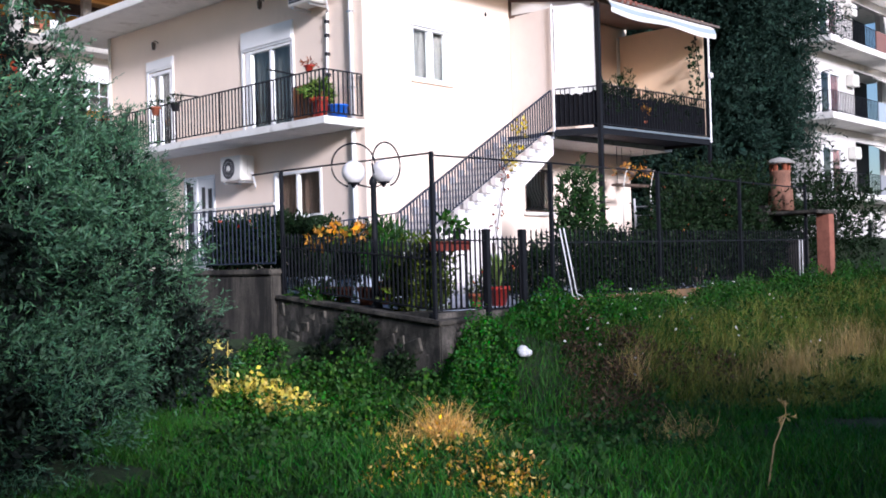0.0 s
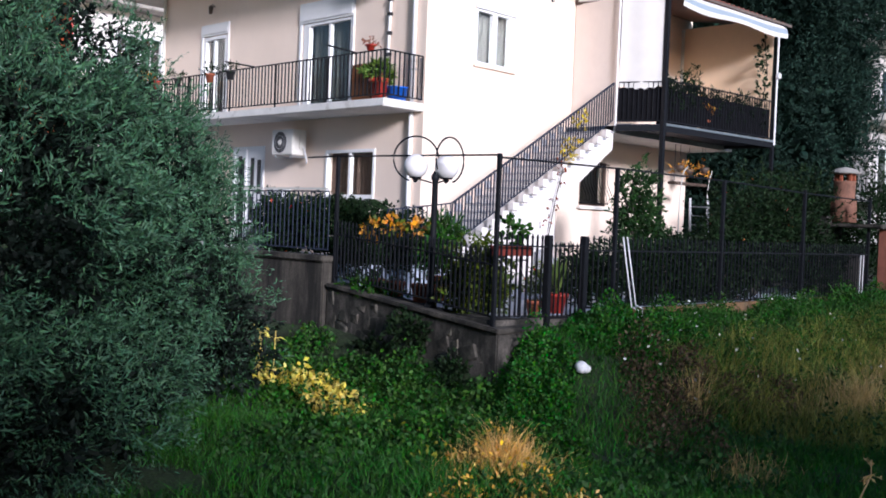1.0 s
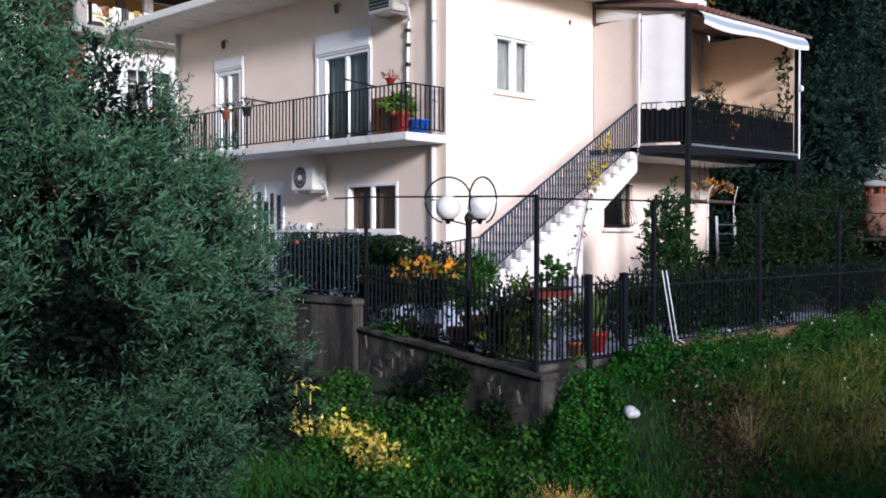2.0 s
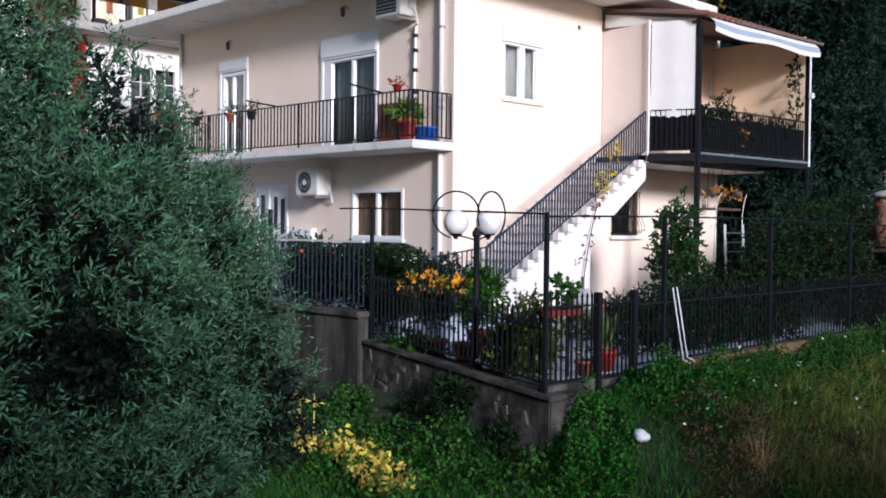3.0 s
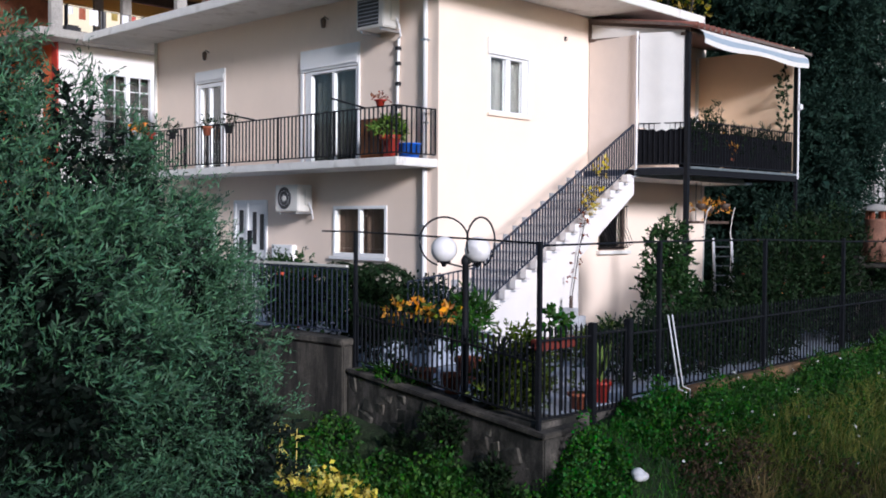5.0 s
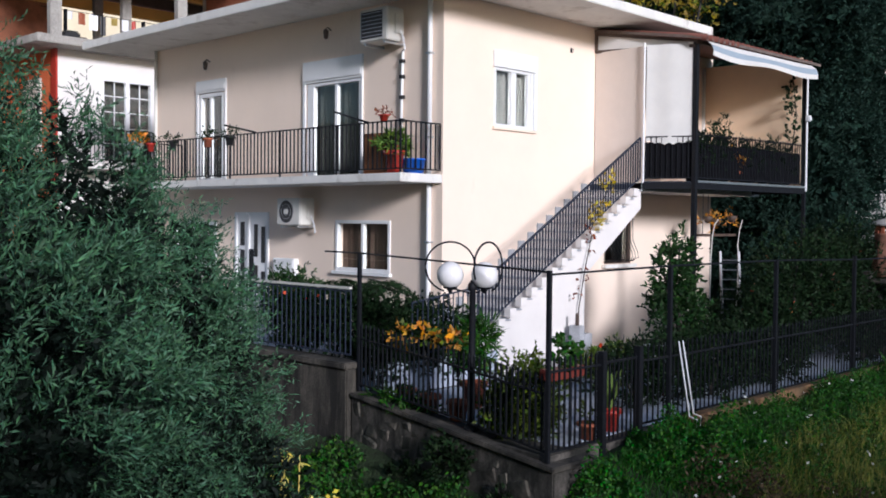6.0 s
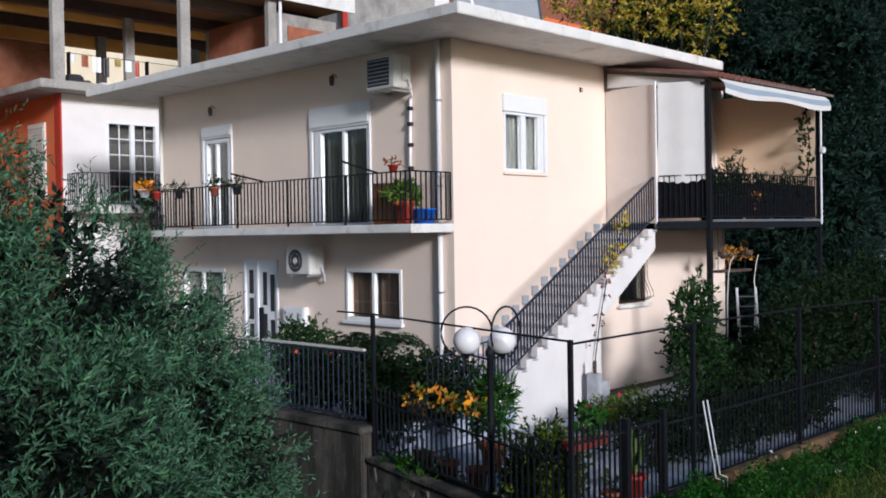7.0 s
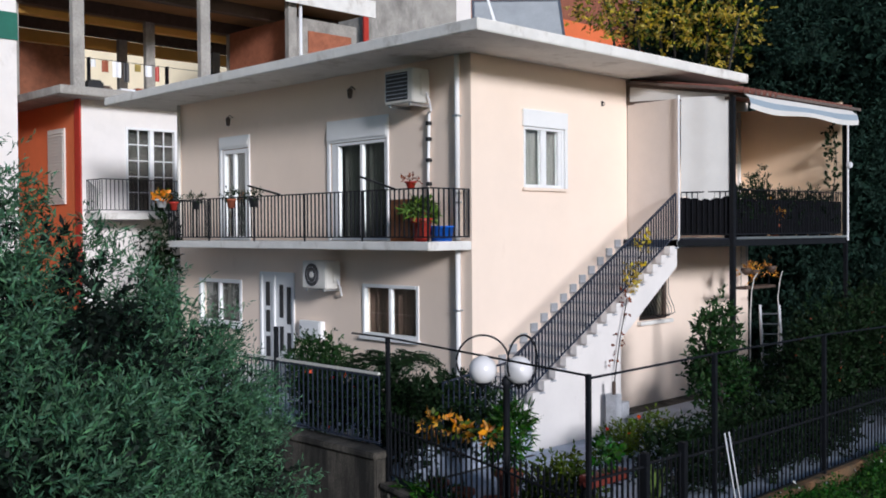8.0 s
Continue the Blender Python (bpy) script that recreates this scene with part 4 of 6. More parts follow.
plant("climbing_shrub", (-1.0, 9.7, TERRACE), [(-1.05, 9.5, 3.3, 0.45, 0.6, 1.0), (-1.0, 9.7, 2.3, 0.5, 0.6, 1.0)], 420, 8, 0.11, 0.05, SHRUB, "dark climbing shrub at the balcony's end", spread=0.15)

# solar panel on the roof
sp = thing("solar_water_heater", (3.5, 1.9, 7.15), "grey solar water heater panel on the roof", "solar panel")
pm = look((3.5, 1.9, 8.25), (2.5, 0.9, 9.6))
# pale grey base colour stands in for sky reflected by the panel
part("panel", Shape().box(-0.95, 0.95, -0.8, 0.8, -0.04, 0.04, pm), paint("solar_glass_sky_grey", (0.42, 0.44, 0.46), 0.18, vary=0.12, scale=1.5, bump=0.01), sp, bevel=0.01)
for x0, x1, y0, y1 in ((-1.0, 1.0, -0.85, -0.8), (-1.0, 1.0, 0.8, 0.85), (-1.0, -0.95, -0.8, 0.8), (0.95, 1.0, -0.8, 0.8)):
    part("frame_bar", Shape().box(x0, x1, y0, y1, -0.05, 0.05, pm), ALU, sp)
for a, e in (((4.4, 2.0, 7.15), (4.3, 2.0, 8.6)), ((3.6, 2.9, 7.15), (3.5, 2.8, 8.6)), ((2.5, 1.6, 7.15), (2.6, 1.6, 7.7)), ((3.2, 0.9, 7.15), (3.2, 1.0, 7.7))):
    part("stand_leg", Shape().bar(a, e, 0.04, 0.04), ALU, sp)
part("stand_leg", Shape().bar((1.35, 0.4, 7.2), (1.05, 0.7, 8.6), 0.05, 0.05).bar((1.2, 0.3, 7.18), (1.75, 0.6, 7.18), 0.06, 0.05), WHITE, sp, "white steel support leg")

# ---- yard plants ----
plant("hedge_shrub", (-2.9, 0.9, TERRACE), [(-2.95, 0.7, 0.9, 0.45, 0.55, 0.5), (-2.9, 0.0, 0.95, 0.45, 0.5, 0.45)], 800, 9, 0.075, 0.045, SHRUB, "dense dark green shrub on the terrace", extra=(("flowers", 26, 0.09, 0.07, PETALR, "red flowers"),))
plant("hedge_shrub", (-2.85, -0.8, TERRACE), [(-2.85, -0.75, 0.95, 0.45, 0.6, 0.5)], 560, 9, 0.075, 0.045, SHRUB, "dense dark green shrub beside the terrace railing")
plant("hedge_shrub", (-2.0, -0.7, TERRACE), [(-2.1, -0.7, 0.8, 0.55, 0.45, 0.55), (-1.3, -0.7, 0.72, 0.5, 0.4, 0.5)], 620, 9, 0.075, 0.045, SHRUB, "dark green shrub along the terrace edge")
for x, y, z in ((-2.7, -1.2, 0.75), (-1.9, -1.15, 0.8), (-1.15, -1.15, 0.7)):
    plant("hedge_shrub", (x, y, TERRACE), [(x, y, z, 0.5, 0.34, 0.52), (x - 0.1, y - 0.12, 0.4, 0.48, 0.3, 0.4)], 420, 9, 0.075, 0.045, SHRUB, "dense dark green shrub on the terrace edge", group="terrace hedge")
plant("round_shrub", (-0.9, 3.4, TERRACE), [(-0.9, 3.4, 0.95, 0.6, 0.8, 0.6)], 640, 9, 0.08, 0.04, CITRUS, "round green shrub before the house wall")
# cycad
cy = thing("cycad", (-1.3, 0.75, TERRACE), "small dark cycad with arching fronds", "cycad")
part("stem", Shape().lathe([(0.14, 0), (0.16, 0.3), (0.13, 0.8), (0.05, 0.9)], (-1.3, 0.75, TERRACE), 10), BARK, cy)
fq = []
for i in range(34):
    a, el = i * 2.4, 0.5 + 0.5 * (i % 3) / 2
    d = np.array([math.cos(a), math.sin(a), 0.0])
    for j in range(26):
        k = j / 25
        p = np.array([-1.3, 0.75, 1.2]) + d * k * 0.85 + np.array([0, 0, el * (k - 0.9 * k * k)])
        sd = np.array([-d[1], d[0], 0.25])
        for sg in (-1, 1):
            fq.append((p, (sd * sg + d * 0.6)))
under(new("fronds", quads("fronds", leaf_quads(np.array([q[0] for q in fq]), unit(np.array([q[1] for q in fq])), 0.17, 0.028), SHRUB)), cy)
for x, y in ((-3.35, -2.5), (-3.45, -3.1), (-3.5, -3.7)):
    potted("potted_plant", (x, y, YARD), 0.15, 0.34, TERRA, "dark terracotta pot", [(-0.12, 0, 0.86, 0.12, 0.22, 0.1)], 11, 4, 0.12, 0.07, AUTUMN, "potted plant with orange yellow leaves behind the fence", extra=(("green_leaves", 26, 0.1, 0.06, LEMON, "yellow green leaves"),))
potted("potted_plant", (-2.4, -3.0, YARD), 0.2, 0.4, TERRA, "terracotta pot", [(0, 0, 0.55, 0.3, 0.3, 0.4)], 190, 7, 0.2, 0.03, WEED, "green spiky leaved plant in a terracotta pot")
plant("lemon_bush", (-3.45, -4.8, YARD), [(-3.5, -4.9, 0.42, 0.34, 0.45, 0.42), (-3.45, -4.75, 0.12, 0.38, 0.55, 0.36)], 820, 8, 0.08, 0.04, LEMON, "bright yellow green bush behind the fence", trunk=0.025)
plant("low_fern", (-3.45, -3.0, YARD), [(-3.5, -2.6, -0.05, 0.15, 0.6, 0.16)], 110, 8, 0.13, 0.03, WEED, "low green fern at the fence foot", trunk=0.01)


def strap_plant(at, pot_mat, pot_lab, label, n=38, h=0.85):
    t = thing("potted_plant", at, label, "potted plant")
    part("pot", pot_shape(at, 0.16, 0.3), pot_mat, t, pot_lab, smooth=True)
    for i in range(n):
        a = i * 2.4
        d = Vector((math.cos(a), math.sin(a), 0)) * (0.1 + 0.2 * ((i * 7) % 10) / 10)
        hh = h * (0.6 + 0.4 * ((i * 3) % 7) / 7)
        base = Vector(at) + Vector((0, 0, 0.27))
        sd = Vector((-d.y, d.x, 0)).normalized() * 0.025
        ps = [base + d * k + Vector((0, 0, hh * k - 0.25 * hh * k * k)) for k in (0, 0.35, 0.7, 1.0)]
        v = []
        for p, w in zip(ps, (0.7, 1.0, 0.8, 0.05)):
            v += [p - sd * w, p + sd * w]
        part("leaf", Shape().add(v, [(0, 1, 3, 2), (2, 3, 5, 4), (4, 5, 7, 6)]), AGAVE, t)
    return t


strap_plant((-2.3, -5.4, YARD), REDP, "bright red pot", "strap leaved plant in a bright red pot")
potted("potted_plant", (-2.95, -5.5, YARD), 0.13, 0.22, TERRA, "orange clay pot", [(0, 0, 0.08, 0.12, 0.12, 0.1)], 20, 5, 0.07, 0.03, LEMON, "small plant in an orange clay pot")
# red planter troughs with cactus
for x, y in ((-3.5, -5.5),):
    t = thing("planter_trough", (x, y, YARD), "long terracotta planter trough with green cactus on a stand", "planter")
    for sx in (-0.28, 0.28):
        part("stand", Shape().bar((x + sx, y - 0.07, YARD), (x + sx, y - 0.07, 0.664), 0.018, 0.018).bar((x + sx, y + 0.07, YARD), (x + sx, y + 0.07, 0.664), 0.018, 0.018).bar((x + sx, y - 0.07, 0.6), (x + sx, y + 0.07, 0.6), 0.018, 0.018), IRON, t)
    part("trough", Shape().prism([(x - 0.36, y - 0.1), (x + 0.36, y - 0.1), (x + 0.36, y + 0.1), (x - 0.36, y + 0.1)], 0.664, 0.80), paint("dark_red_plastic", (0.16, 0.03, 0.02), 0.5), t, "dark red plastic trough", bevel=0.015)
    under(new("foliage", crown_mesh("foliage", [(x, y, 1.0, 0.24, 0.1, 0.16)], 40, 5, 0.1, 0.07, WEED, 0.1, 0.3)), t)
plant("citrus_tree", (3.0, -3.3, YARD), [(3.0, -3.3, 0.95, 0.62, 0.55, 0.6), (2.55, -3.4, 1.6, 0.3, 0.3, 0.7), (3.4, -3.2, 1.7, 0.28, 0.28, 0.6), (3.0, -3.35, 1.9, 0.12, 0.12, 0.85), (2.3, -3.4, 1.5, 0.1, 0.1, 0.75), (3.7, -3.2, 1.6, 0.1, 0.1, 0.7), (2.7, -3.3, 2.1, 0.08, 0.08, 0.6)], 560, 7, 0.12, 0.05, CITRUS, "young dark green citrus tree with upright shoots", "tree", 0.045, spread=0.16)
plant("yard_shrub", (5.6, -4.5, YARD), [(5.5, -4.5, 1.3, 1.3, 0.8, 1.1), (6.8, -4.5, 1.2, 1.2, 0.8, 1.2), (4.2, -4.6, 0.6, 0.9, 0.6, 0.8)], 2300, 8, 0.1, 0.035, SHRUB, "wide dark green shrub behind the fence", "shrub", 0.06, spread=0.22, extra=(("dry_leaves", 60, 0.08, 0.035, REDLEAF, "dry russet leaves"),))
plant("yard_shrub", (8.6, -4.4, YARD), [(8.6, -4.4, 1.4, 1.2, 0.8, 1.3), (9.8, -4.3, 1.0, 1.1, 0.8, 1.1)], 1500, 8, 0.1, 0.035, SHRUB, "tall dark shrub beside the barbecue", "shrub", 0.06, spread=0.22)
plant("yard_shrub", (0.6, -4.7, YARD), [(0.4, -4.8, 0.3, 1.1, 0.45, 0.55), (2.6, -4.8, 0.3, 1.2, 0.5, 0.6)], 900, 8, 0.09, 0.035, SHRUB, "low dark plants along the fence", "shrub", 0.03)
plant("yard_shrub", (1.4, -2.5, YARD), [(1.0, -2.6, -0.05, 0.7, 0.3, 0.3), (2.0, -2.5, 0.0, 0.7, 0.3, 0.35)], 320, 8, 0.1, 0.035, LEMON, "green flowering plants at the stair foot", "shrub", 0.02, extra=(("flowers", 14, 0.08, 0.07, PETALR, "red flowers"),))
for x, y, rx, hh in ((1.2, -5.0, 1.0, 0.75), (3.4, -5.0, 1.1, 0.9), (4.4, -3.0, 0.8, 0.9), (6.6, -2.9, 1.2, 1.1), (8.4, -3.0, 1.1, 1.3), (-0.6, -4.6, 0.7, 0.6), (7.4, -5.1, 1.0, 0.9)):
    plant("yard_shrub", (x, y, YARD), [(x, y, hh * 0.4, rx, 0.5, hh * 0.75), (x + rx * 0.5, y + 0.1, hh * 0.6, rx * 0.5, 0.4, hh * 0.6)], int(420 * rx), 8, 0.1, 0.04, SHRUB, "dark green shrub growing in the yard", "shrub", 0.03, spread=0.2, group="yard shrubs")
for y, z, ry, rz2 in ((-4.1, -0.55, 0.34, 0.28), (-3.2, -1.0, 0.4, 0.2), (-5.1, -1.1, 0.3, 0.25)):
    x = -3.78 - 0.113 * (-1.62 - y)
    plant("wall_fern", (x + 0.1, y, z - rz2), [(x, y, z, 0.12, ry, rz2)], 110, 8, 0.09, 0.04, SHRUB, "dark fern growing out of the stone wall", "fern", 0.012, group="wall ferns")
# creeper on the stairs
cr = thing("creeper", (3.3, -1.42, 1.0), "thin red leaved creeper on the stair flank", "vine")
part("stem", Shape().tube([(2.3, -1.45, -0.1), (2.45, -1.42, 0.9), (2.6, -1.43, 1.6), (2.85, -1.42, 2.35)], 0.012, 5), BARK, cr)
under(new("foliage", crown_mesh("foliage", [(2.75, -1.42, 2.3, 0.2, 0.06, 0.3), (2.55, -1.42, 1.5, 0.12, 0.05, 0.4), (2.2, -1.42, 1.3, 0.2, 0.05, 0.1)], 22, 3, 0.08, 0.05, REDLEAF, 0.08, 0.2)), cr)
cr = thing("creeper", (3.2, -1.36, 2.8), "yellow leaved creeper on the stair railing", "vine")
part("stem", Shape().tube([(2.9, -1.34, 2.4), (3.2, -1.34, 2.9), (3.7, -1.34, 3.5)], 0.01, 5), BARK, cr)
under(new("foliage", crown_mesh("foliage", [(3.1, -1.36, 2.75, 0.2, 0.06, 0.4), (3.5, -1.36, 3.35, 0.22, 0.06, 0.35)], 46, 3, 0.1, 0.07, GOLD, 0.08, 0.2)), cr)
# ladder, crooked pole, round table, barbecue
for x, y, z in ((7.9, -1.2, 2.78), (8.5, -1.1, 2.72), (9.1, -1.2, 2.8)):
    hb = thing("hanging_basket", (x, y, z), "dark hanging basket with dry orange leaves under the deck", "hanging basket", "hanging baskets")
    part("basket", Shape().lathe([(0.05, -0.16), (0.11, -0.08), (0.13, 0.0), (0.115, 0.0), (0.09, -0.07), (0.01, -0.1)], (x, y, z), 14), WOODB, hb, smooth=True)
    part("cord", Shape().tube([(x, y, z - 0.05), (x, y, 3.3)], 0.006, 5), IRON, hb)
    under(new("foliage", crown_mesh("foliage", [(x, y, z - 0.08, 0.22, 0.2, 0.22)], 18, 4, 0.09, 0.04, AUTUMN, 0.1, 0.3)), hb)
hs = thing("hanging_shelf", (8.3, -1.35, 2.3), "grey wooden shelf hung under the deck", "shelf")
part("board", Shape().box(7.6, 9.05, -1.34, -1.05, 2.3, 2.36), WOODB, hs, bevel=0.006)
for x in (7.66, 8.98):
    part("cord", Shape().tube([(x, -1.2, 2.3), (x, -1.2, 3.3)], 0.008, 5), IRON, hs)
cb = thing("concrete_block", (2.25, -1.7, YARD), "small blue grey stepped block at the stair wall", "block")
part("lower_step", Shape().box(2.2, 2.45, -1.75, -1.5, YARD, 0.45), MARBLE, cb, bevel=0.012)
part("upper_step", Shape().box(2.02, 2.199, -1.75, -1.5, YARD, 0.62), MARBLE, cb, bevel=0.012)
part("peg", Shape().box(2.03, 2.08, -1.7, -1.65, 0.62, 0.86), WOODB, cb)
# darker aluminium for the ladder, the shade it stands in is colour
SHADEALU = paint("shaded_aluminium", (0.15, 0.155, 0.165), 0.45, metal=0.5, vary=0.2, scale=6, bump=0.05)
ld = thing("ladder", (8.6, -1.8, YARD), "leaning aluminium ladder beside the house", "ladder")
la, lb = Vector((7.78, -1.95, YARD)), Vector((8.03, -1.7, 1.95))
for q in (-0.22, 0.22):
    o = Vector((0.7, -0.7, 0)) * q
    part("rail", Shape().bar(la + o, lb + o, 0.05, 0.06), SHADEALU, ld)
for i in range(9):
    c = la.lerp(lb, (i + 0.6) / 9.5)
    o = Vector((0.7, -0.7, 0)) * 0.2
    part("rung", Shape().tube([c - o, c + o], 0.018, 6), SHADEALU, ld)
for pts in ([(8.25, -1.75, YARD), (8.4, -1.75, 1.75), (8.34, -1.75, 2.1), (8.42, -1.75, 2.45), (8.55, -1.75, 2.7)], [(6.94, -1.8, YARD), (6.97, -1.8, 1.8), (7.02, -1.8, 2.3), (7.12, -1.8, 2.58), (7.28, -1.8, 2.7)]):
    single("crooked_pole", Shape().tube(pts, 0.014, 6), ACW, "thin white crooked pole leaning by the house corner", "pole", "crooked poles", smooth=True)
tb = thing("round_table", (5.4, -3.4, YARD), "round pale garden table", "table")
part("tabletop", Shape().lathe([(0.6, 0.45), (0.63, 0.47), (0.62, 0.5), (0.01, 0.5)], (5.0, -3.7, YARD), 28), TILEY, tb)
part("pedestal", Shape().lathe([(0.25, 0), (0.2, 0.05), (0.07, 0.1), (0.07, 0.45)], (5.0, -3.7, YARD), 12), CONCN, tb)
bq = thing("barbecue", (9.2, -5.2, YARD), "brick garden barbecue with round capped chimney", "barbecue")
part("pillar", Shape().box(8.95, 9.25, -6.1, -5.8, -0.6, 1.35), BRICK, bq, "pale brick pillar", bevel=0.01)
part("hearth", Shape().box(8.3, 8.95, -5.6, -4.7, -0.3, 0.75).box(8.3, 9.2, -4.85, -4.7, 0.75, 1.6), DARK, bq)
part("mantel", Shape().box(8.2, 9.35, -6.15, -4.65, 1.36, 1.44), CONC, bq, bevel=0.02)
part("chimney", Shape().lathe([(0.3, 0), (0.28, 0.5), (0.24, 0.55), (0.24, 0.9), (0.26, 0.95)], (8.85, -5.0, 1.48), 14), paint("old_clay", (0.2, 0.095, 0.06), 0.85, vary=0.3, scale=5), bq, "terracotta chimney pot", smooth=True)
for a in range(6):
    x, y = 8.85 + 0.2 * math.cos(a * 1.047), -5.0 + 0.2 * math.sin(a * 1.047)
    part("cap_pillar", Shape().box(x - 0.03, x + 0.03, y - 0.03, y + 0.03, 2.42, 2.6), TERRA, bq)
part("cap", Shape().lathe([(0.34, 0), (0.36, 0.03), (0.2, 0.12), (0.02, 0.16)], (8.85, -5.0, 2.6), 16), CONCN, bq, "round grey chimney cap")
for x in (7.6, 7.75):
    single("garden_stake", Shape().tube([(x, -5.95, -0.4), (x + 0.02, -5.95, 0.75)], 0.01, 6), SHEET, "thin white stake in the grass", "stake", "white stakes")
single("white_bag", Shape().ball((-3.57, -6.84, -0.72), 0.085, 14, 0.85).ball((-3.53, -6.88, -0.75), 0.075, 12, 0.8).ball((-3.6, -6.87, -0.75), 0.075, 12, 0.75), SHEET, "crumpled white plastic bag in the grass", "bag", smooth=True)

# ---- big trees ----
ol = thing("olive_tree", (-10.6, -3.2, -1.6), "large grey green olive tree in the field", "tree")
OLOBES = [(-10.7, -4.7, 0.9, 1.9, 1.5, 2.0), (-12.2, -4.2, 2.6, 1.9, 1.8, 2.2), (-9.4, -3.4, 2.4, 1.3, 1.3, 1.5), (-10.9, -3.0, 3.4, 1.6, 1.6, 1.5), (-7.8, -2.1, 1.5, 1.4, 1.3, 1.4), (-6.8, -1.5, 1.2, 1.0, 1.0, 1.1), (-7.1, -2.4, 0.5, 1.1, 1.1, 1.2), (-8.6, -3.4, 0.2, 1.3, 1.2, 1.3), (-12.2, -5.6, 0.2, 1.6, 1.2, 1.7), (-7.0, -1.9, -0.6, 0.9, 0.9, 0.9)]
OLOW = [(-10.8, -5.4, -0.9, 1.8, 1.1, 0.9), (-12.0, -5.6, -0.6, 1.6, 1.1, 1.2), (-9.0, -3.6, -0.8, 1.5, 1.2, 0.9), (-9.8, -4.6, -0.9, 1.6, 1.2, 0.9), (-7.0, -2.5, -0.7, 1.1, 0.9, 0.9), (-6.3, -1.8, -0.6, 0.8, 0.8, 0.9), (-6.7, -3.1, -0.6, 0.8, 0.7, 0.8)]
part("trunk", limb_shape((-10.6, -3.2, -1.9), [(l[0], l[1], l[2] + 0.4 * l[5]) for l in OLOBES], 0.17, 0.02, 0.5), BARK, ol, smooth=True)
under(new("crown", tufted_mesh("crown", OLOBES, 1300, 15, 10, 0.085, 0.019, OLIVE, 0.2, 0.85, 0.26)), ol)
# inner leaves darkened by colour so gaps between tufts read as shade
under(new("inner_crown", crown_mesh("inner_crown", [(l[0], l[1], l[2], l[3] * 0.8, l[4] * 0.8, l[5] * 0.8) for l in OLOBES + OLOW], 9500, 10, 0.11, 0.045, OLIVESHADE, 0.3, 0.5)), ol)

under(new("crown_skirt", tufted_mesh("crown_skirt", OLOW, 400, 13, 9, 0.08, 0.018, OLIVE, 0.2, 0.85, 0.26)), ol)

dt = thing("dark_tree", (15.0, 1.0, -0.4), "tall dark evergreen tree behind the porch", "tree")
DL = [(14.5, 0.6, 4.2, 3.6, 3.6, 3.0), (14.8, 0.4, 8.2, 3.9, 3.8, 3.2), (14.3, 1.6, 12.2, 3.6, 3.6, 3.2), (14.2, 3.6, 9.5, 2.2, 2.2, 2.8), (15.8, -0.4, 6.0, 2.4, 2.2, 2.6), (15.0, -0.3, 10.5, 2.6, 2.4, 2.6), (13.8, 0.2, 1.6, 3.0, 2.4, 1.8)]
part("trunk", limb_shape((15.0, 1.0, -0.6), [(l[0], l[1], l[2] + 0.4 * l[5]) for l in DL], 0.3, 0.04, 0.6), BARK, dt, smooth=True)
under(new("crown", tufted_mesh("crown", DL, 2300, 16, 9, 0.15, 0.04, PINE, 0.42, 0.8, 0.5)), dt)
under(new("inner_crown", crown_mesh("inner_crown", [(l[0], l[1], l[2], l[3] * 0.82, l[4] * 0.82, l[5] * 0.85) for l in DL], 6000, 8, 0.35, 0.2, PINE, 0.5, 0.4)), dt)
# sun on the treetop is given by golden leaves among green ones
plant("sunlit_tree", (11.3, 2.6, 0), [(10.8, 4.9, 10.2, 0.8, 0.9, 0.6), (10.7, 3.8, 9.7, 0.8, 0.9, 0.7), (10.7, 2.5, 9.4, 0.7, 0.9, 0.7), (10.7, 1.4, 9.1, 0.7, 0.8, 0.6), (10.7, 0.5, 9.0, 0.5, 0.6, 0.7), (10.8, 0.9, 8.1, 0.4, 0.6, 0.5), (11.2, 3.4, 10.9, 0.9, 1.5, 0.6)], 560, 7, 0.13, 0.075, GOLD, "tree behind the roof, golden sunlight in its leaf colour", "tree", 0.1, spread=0.35, extra=(("green_leaves", 1700, 0.15, 0.06, LEMON, "green leaves"),))
plant("bank_tree", (12.2, -4.6, -0.2), [(12.0, -4.6, 1.6, 1.3, 0.9, 1.4), (13.2, -4.8, 1.2, 1.3, 0.9, 1.3)], 1100, 8, 0.12, 0.045, SHRUB, "dark shrub beyond the barbecue", "shrub", 0.08, spread=0.3)

# unseen tall trees added across the field to keep the low sun off it
for k in range(11):
    # gap after the fourth tree lets a shaft of sun through
    bx, by = -39.0 + 6.2 * k + (5.0 if k > 3 else 0), -31 + 1.5 * math.sin(k * 2.1)
    bh = (9.7, 6.5, 8.7)[0 if bx < -16 else 1 if bx < -2.5 else 2] + 0.6 * math.sin(k * 1.7)
    bt = thing("shade_tree", (bx, by, float(ground_z(bx, by))), "unseen tall tree added to shade the field", "tree", "trees along the field")
    lob = [(bx, by, bh * 0.62, 3.3, 2.2, bh * 0.38), (bx - 1.9, by + 0.3, bh * 0.36, 2.6, 2.0, bh * 0.34), (bx + 2.0, by - 0.2, bh * 0.33, 2.7, 2.0, bh * 0.36)]
    part("trunk", limb_shape((bx, by, float(ground_z(bx, by)) - 0.1), [(l[0], l[1], l[2] + 0.4 * l[5]) for l in lob], 0.22, 0.04, 0.5), BARK, bt, smooth=True)
    under(new("crown", crown_mesh("crown", lob, 1100, 7, 0.36, 0.2, PINE, 0.5, 0.2)), bt)

